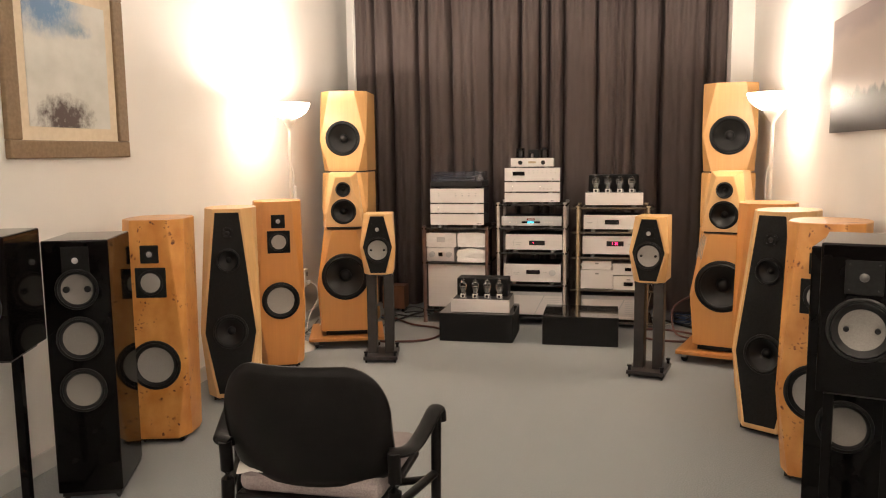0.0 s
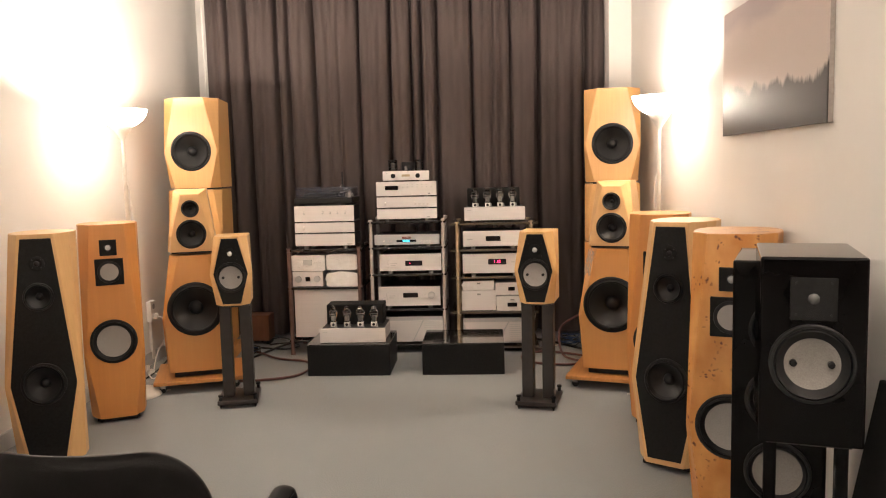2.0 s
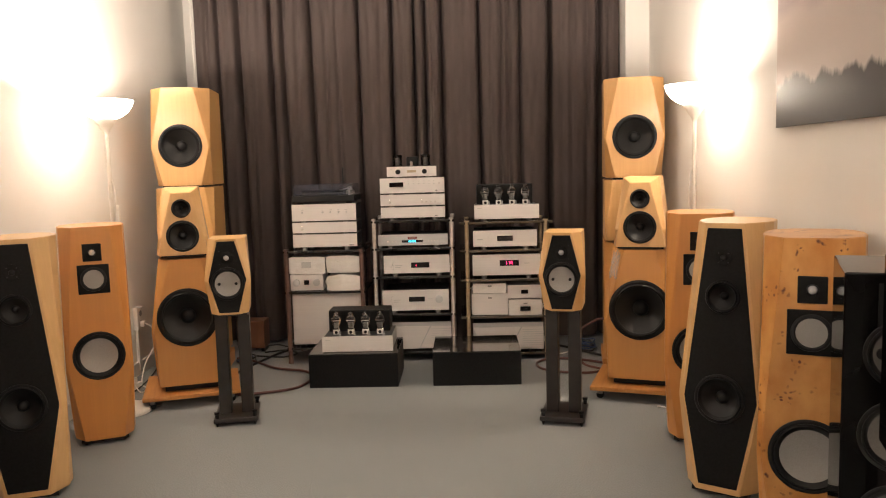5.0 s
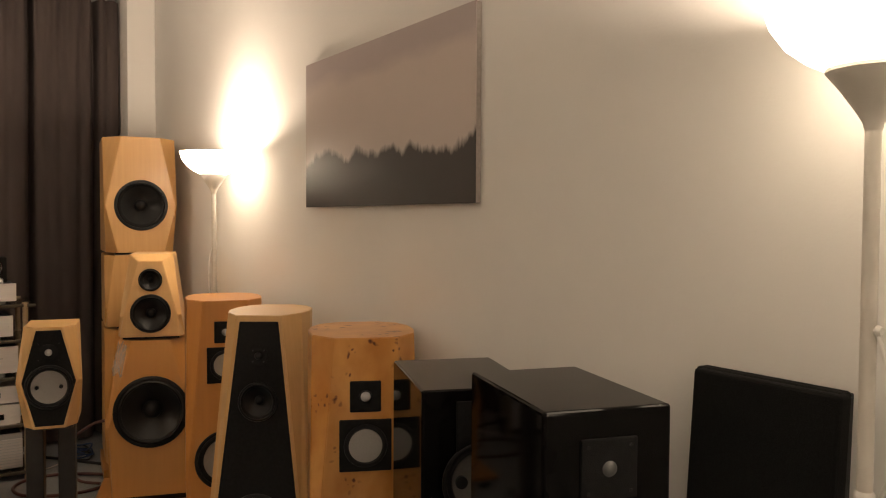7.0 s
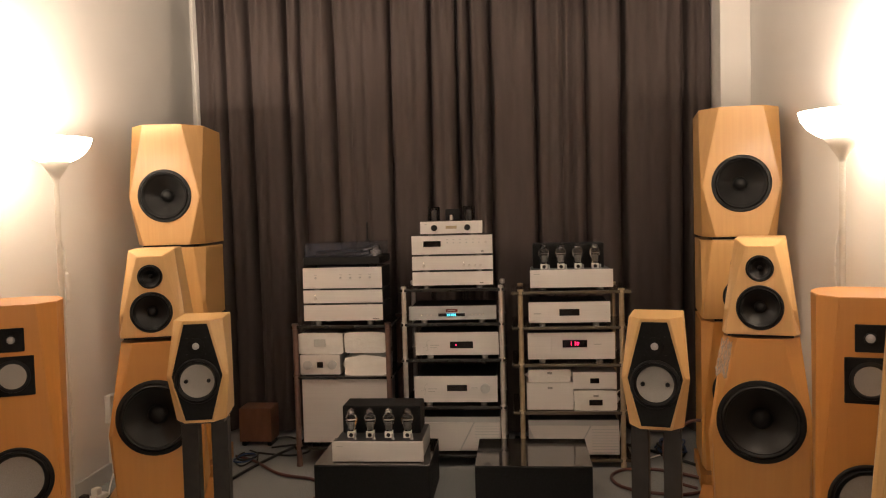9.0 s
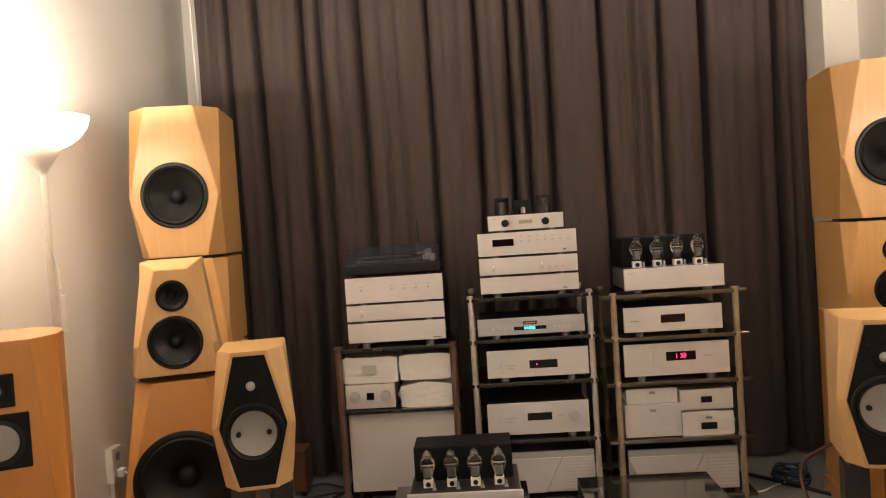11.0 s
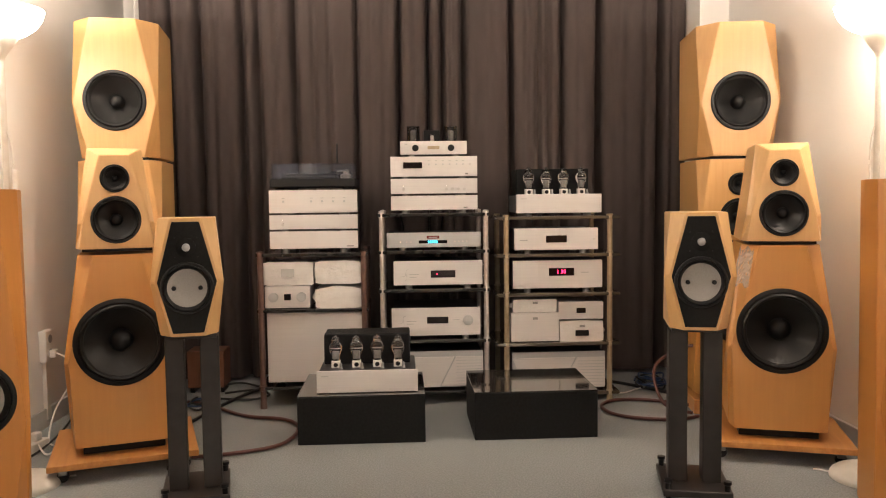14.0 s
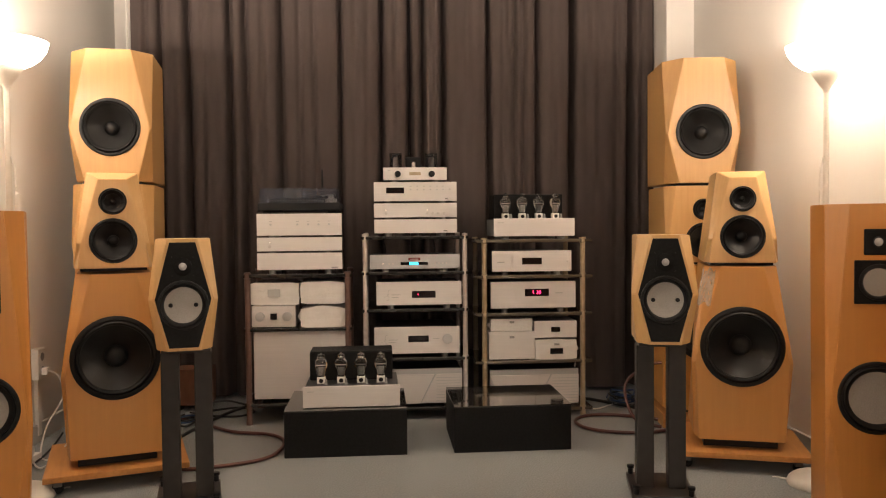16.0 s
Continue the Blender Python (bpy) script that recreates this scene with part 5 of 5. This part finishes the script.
def panel(place, turn, lean, label):
    t = thing("acoustic_panel", label, "panel", place, turn, "panels leaning on the wall")
    m = pose(*place, 0, 0, turn) @ pose(0, 0, 0, 0, lean, 0)
    t.matrix_basis = m
    part("cloth_cover", box(-0.035, 0.0, -0.142, 0.142, 0.0, 1.15, 0.006), BLACK_CLOTH, t)
    part("frame_edge", box(0.0, 0.012, -0.138, 0.138, 0.005, 1.145, 0.002), RUBBER, t)
    return t


def low_panel():
    t = thing("acoustic_panel", "low black cloth-covered panel leaning slanted on the wall", "panel", (1.50, 2.29, 0.0), 0, "panels leaning on the wall")
    t.matrix_basis = pose(1.50, 2.29, 0.0) @ pose(0, 0, 0, 0, 11.0, 0)
    part("cloth_cover", box(-0.03, 0.0, -0.135, 0.135, 0.0, 0.77, 0.006), BLACK_CLOTH, t)
    part("frame_edge", box(0.0, 0.012, -0.13, 0.13, 0.005, 0.765, 0.002), RUBBER, t)


low_panel()
panel((1.575, 2.018, 0.0), 0, 4.2, "tall black cloth-covered panel leaning on the wall")
panel((1.63, 2.028, 0.0), 0, 2.4, "tall black cloth-covered panel behind another, leaning")

t = thing("wall_socket", "white double wall socket with a plugged-in white cable", "socket", (LEFT, 5.77, 0.385))
part("plate", box(0, 0.035, -0.045, 0.045, -0.075, 0.075, 0.006), WHITE_PLASTIC, t)
for z in (-0.034, 0.034):
    part("outlet", lathe([(0.020, 0), (0.020, 0.001), (0, 0.001)], 20, "y", (0, 0, 0)), CASE_GREY, t).matrix_basis = pose(0.0352, 0, z, 0, 0, 90)
part("plug", box(0.035, 0.065, -0.018, 0.018, -0.055, -0.018, 0.006), WHITE_PLASTIC, t)
part("cable_duct", box(0, 0.02, -0.02, 0.02, -0.35, -0.075, 0.003), WHITE_PLASTIC, t)


def cable(name, label, pts, r, mat):
    ob = part(name, rod(pts, r, 8), mat, None)
    return tagged(ob, label, "cable", "cables on the floor")


cable("power_cable", "white cable hanging from the wall socket", [(-1.81, 5.77, 0.35), (-1.74, 5.72, 0.33), (-1.70, 5.66, 0.24), (-1.75, 5.6, 0.12), (-1.74, 5.5, 0.01), (-1.66, 5.42, 0.008)], 0.004, WHITE_PLASTIC)
cable("power_cable", "white cable lying in loops by the wall", [(-1.74, 5.40, 0.03), (-1.66, 5.30, 0.012), (-1.60, 5.34, 0.05), (-1.57, 5.42, 0.12), (-1.55, 5.46, 0.16)], 0.004, WHITE_PLASTIC)
cable("power_cable", "black cable lying by the wall skirting", [(-1.80, 5.9, 0.008), (-1.74, 5.6, 0.008), (-1.72, 5.3, 0.008), (-1.78, 5.1, 0.008), (-1.70, 4.9, 0.008)], 0.005, CABLE_BLACK)
t = thing("power_strip", "white plastic power strip on the carpet by the wall", "power strip", (-1.76, 5.36, 0.0), -8)
part("body", box(-0.025, 0.025, -0.11, 0.11, 0.0, 0.038, 0.006), WHITE_PLASTIC, t)
part("plug", box(-0.018, 0.018, 0.03, 0.07, 0.0385, 0.075, 0.006), WHITE_PLASTIC, t)
part("plug", box(-0.018, 0.018, -0.06, -0.02, 0.0385, 0.07, 0.006), RUBBER, t, "black plug")
cable("power_cable", "thin white cable hanging by the wall near the lamp", [(1.69, 5.35, 0.45), (1.665, 5.3, 0.25), (1.60, 5.22, 0.12), (1.58, 5.12, 0.02), (1.64, 5.02, 0.006)], 0.004, WHITE_PLASTIC)
cable("speaker_cable", "thick red-brown loudspeaker cable looping on the carpet", [(-1.30, 6.12, 0.012), (-1.16, 6.03, 0.012), (-0.95, 5.82, 0.012), (-0.75, 5.74, 0.012), (-0.665, 5.62, 0.012), (-0.665, 5.45, 0.012), (-0.74, 5.31, 0.012), (-0.97, 5.22, 0.012), (-1.08, 5.23, 0.012)], 0.0085, CABLE_RED)
cable("speaker_cable", "thick dark loudspeaker cable crossing the carpet", [(-0.85, 6.40, 0.012), (-0.99, 6.33, 0.012), (-1.12, 5.98, 0.012), (-1.19, 5.70, 0.012)], 0.0085, CABLE_BLACK)
cable("speaker_cable", "thick red-brown loudspeaker cable in a wide loop", [(1.34, 5.70, 0.012), (1.22, 5.83, 0.012), (1.05, 5.93, 0.012), (0.90, 5.93, 0.012), (0.815, 5.83, 0.012), (0.83, 5.69, 0.012), (0.93, 5.60, 0.012), (1.10, 5.56, 0.012), (1.22, 5.60, 0.012)], 0.0085, CABLE_RED)
cable("speaker_cable", "thick red-brown loudspeaker cable rising to the loudspeaker", [(1.20, 5.62, 0.022), (1.10, 5.70, 0.04), (1.075, 5.80, 0.13), (1.10, 5.84, 0.22), (1.20, 5.80, 0.30), (1.26, 5.76, 0.32)], 0.008, CABLE_RED)
cable("power_cable", "black power cable lying on the carpet", [(-1.15, 6.30, 0.008), (-1.0, 6.36, 0.008), (-0.9, 6.25, 0.008), (-0.98, 6.15, 0.008), (-1.2, 6.2, 0.008)], 0.006, CABLE_BLACK)
cable("power_cable", "black power cable lying on the carpet", [(-1.25, 6.42, 0.008), (-1.1, 6.45, 0.03), (-0.95, 6.42, 0.008), (-0.8, 6.46, 0.008)], 0.006, CABLE_BLACK)
cable("power_cable", "black power cable lying on the carpet", [(0.90, 6.42, 0.010), (1.05, 6.30, 0.010), (1.25, 6.05, 0.010), (1.32, 5.95, 0.010)], 0.009, CABLE_BLACK)
cable("signal_cable", "thin white cable lying on the carpet", [(0.88, 6.12, 0.006), (1.0, 6.10, 0.006), (1.12, 6.18, 0.01), (1.22, 6.15, 0.03)], 0.004, WHITE_PLASTIC)
for cx, z0, z1, bend in ((-0.19, 0.98, 0.80, 0.03), (0.07, 0.98, 0.80, -0.02), (0.11, 0.98, 0.80, 0.015), (0.13, 0.79, 0.60, -0.02), (-0.05, 0.59, 0.35, 0.03), (0.55, 0.95, 0.77, 0.02), (0.72, 0.76, 0.57, -0.03)):
    cable("signal_cable", "thin black cable hanging behind the rack's units", [(cx, 6.375, z1 + 0.002), (cx + bend, 6.385, z1 + (z0 - z1) * 0.4), (cx + bend * 0.5, 6.38, z0 - 0.016)], 0.004, CABLE_BLACK)
cable("signal_cable", "thin pale cable looping beside the rack posts", [(0.905, 6.30, 0.006), (0.93, 6.34, 0.14), (0.955, 6.36, 0.27), (0.93, 6.38, 0.33), (0.905, 6.385, 0.300)], 0.004, LAMP_PAINT)
for k in range(5):
    r1 = random.Random(k)
    pts = [(1.19 + 0.075 * math.cos(a * 0.9 + k) * r1.uniform(0.7, 1.2), 6.22 + 0.10 * math.sin(a * 0.9 + k) * r1.uniform(0.7, 1.2), 0.012 + 0.012 * k + 0.01 * (a % 2)) for a in range(9)]
    cable("signal_cable", "thin blue cable coiled in a tangle on the carpet", pts, 0.005, CABLE_BLUE if k % 3 else CABLE_BLACK)
for k in range(3):
    r1 = random.Random(k + 20)
    pts = [(-1.22 + 0.06 * math.cos(a + k) * r1.uniform(0.7, 1.2), 6.05 + 0.09 * math.sin(a + k) * r1.uniform(0.7, 1.2), 0.012 + 0.012 * k) for a in range(7)]
    cable("signal_cable", "thin dark cable coiled in a tangle on the carpet", pts, 0.005, CABLE_BLUE if k == 1 else CABLE_BLACK)
t = thing("wooden_box", "small brown wooden box standing by the curtain", "box", (-1.26, 6.34, 0))
part("body", box(-0.10, 0.10, 0, 0.16, 0.03, 0.235, 0.004), BROWN_WOOD, t)
for fx in (-0.08, 0.08):
    part("foot", box(fx - 0.012, fx + 0.012, 0.02, 0.14, 0.0, 0.03), RUBBER, t)

# crumpled film on the slanted face of the bass cabinet
t = thing("plastic_film", "crumpled clear plastic film clinging to the beech cabinet", "plastic film", (1.224, 5.035, 0.842))
out = Vector((-0.928, -0.317, 0.194)).normalized()
along = Vector((-0.323, 0.946, 0.0)).normalized()
down = out.cross(along).normalized()
if down.z > 0:
    down = -down
bm = bmesh.new()
grid = [[bm.verts.new(along * (0.078 * i / 10) * (1 + 0.15 * j / 16) + down * (0.15 * j / 16 + 0.01 * math.sin(i)) + out * (0.004 + 0.004 * noise.noise(Vector((i * 0.7, j * 0.6, 3.0)))))
         for i in range(11)] for j in range(17)]
for j in range(16):
    for i in range(10):
        bm.faces.new((grid[j][i], grid[j][i + 1], grid[j + 1][i + 1], grid[j + 1][i]))
part("sheet", bm, FILM, t)
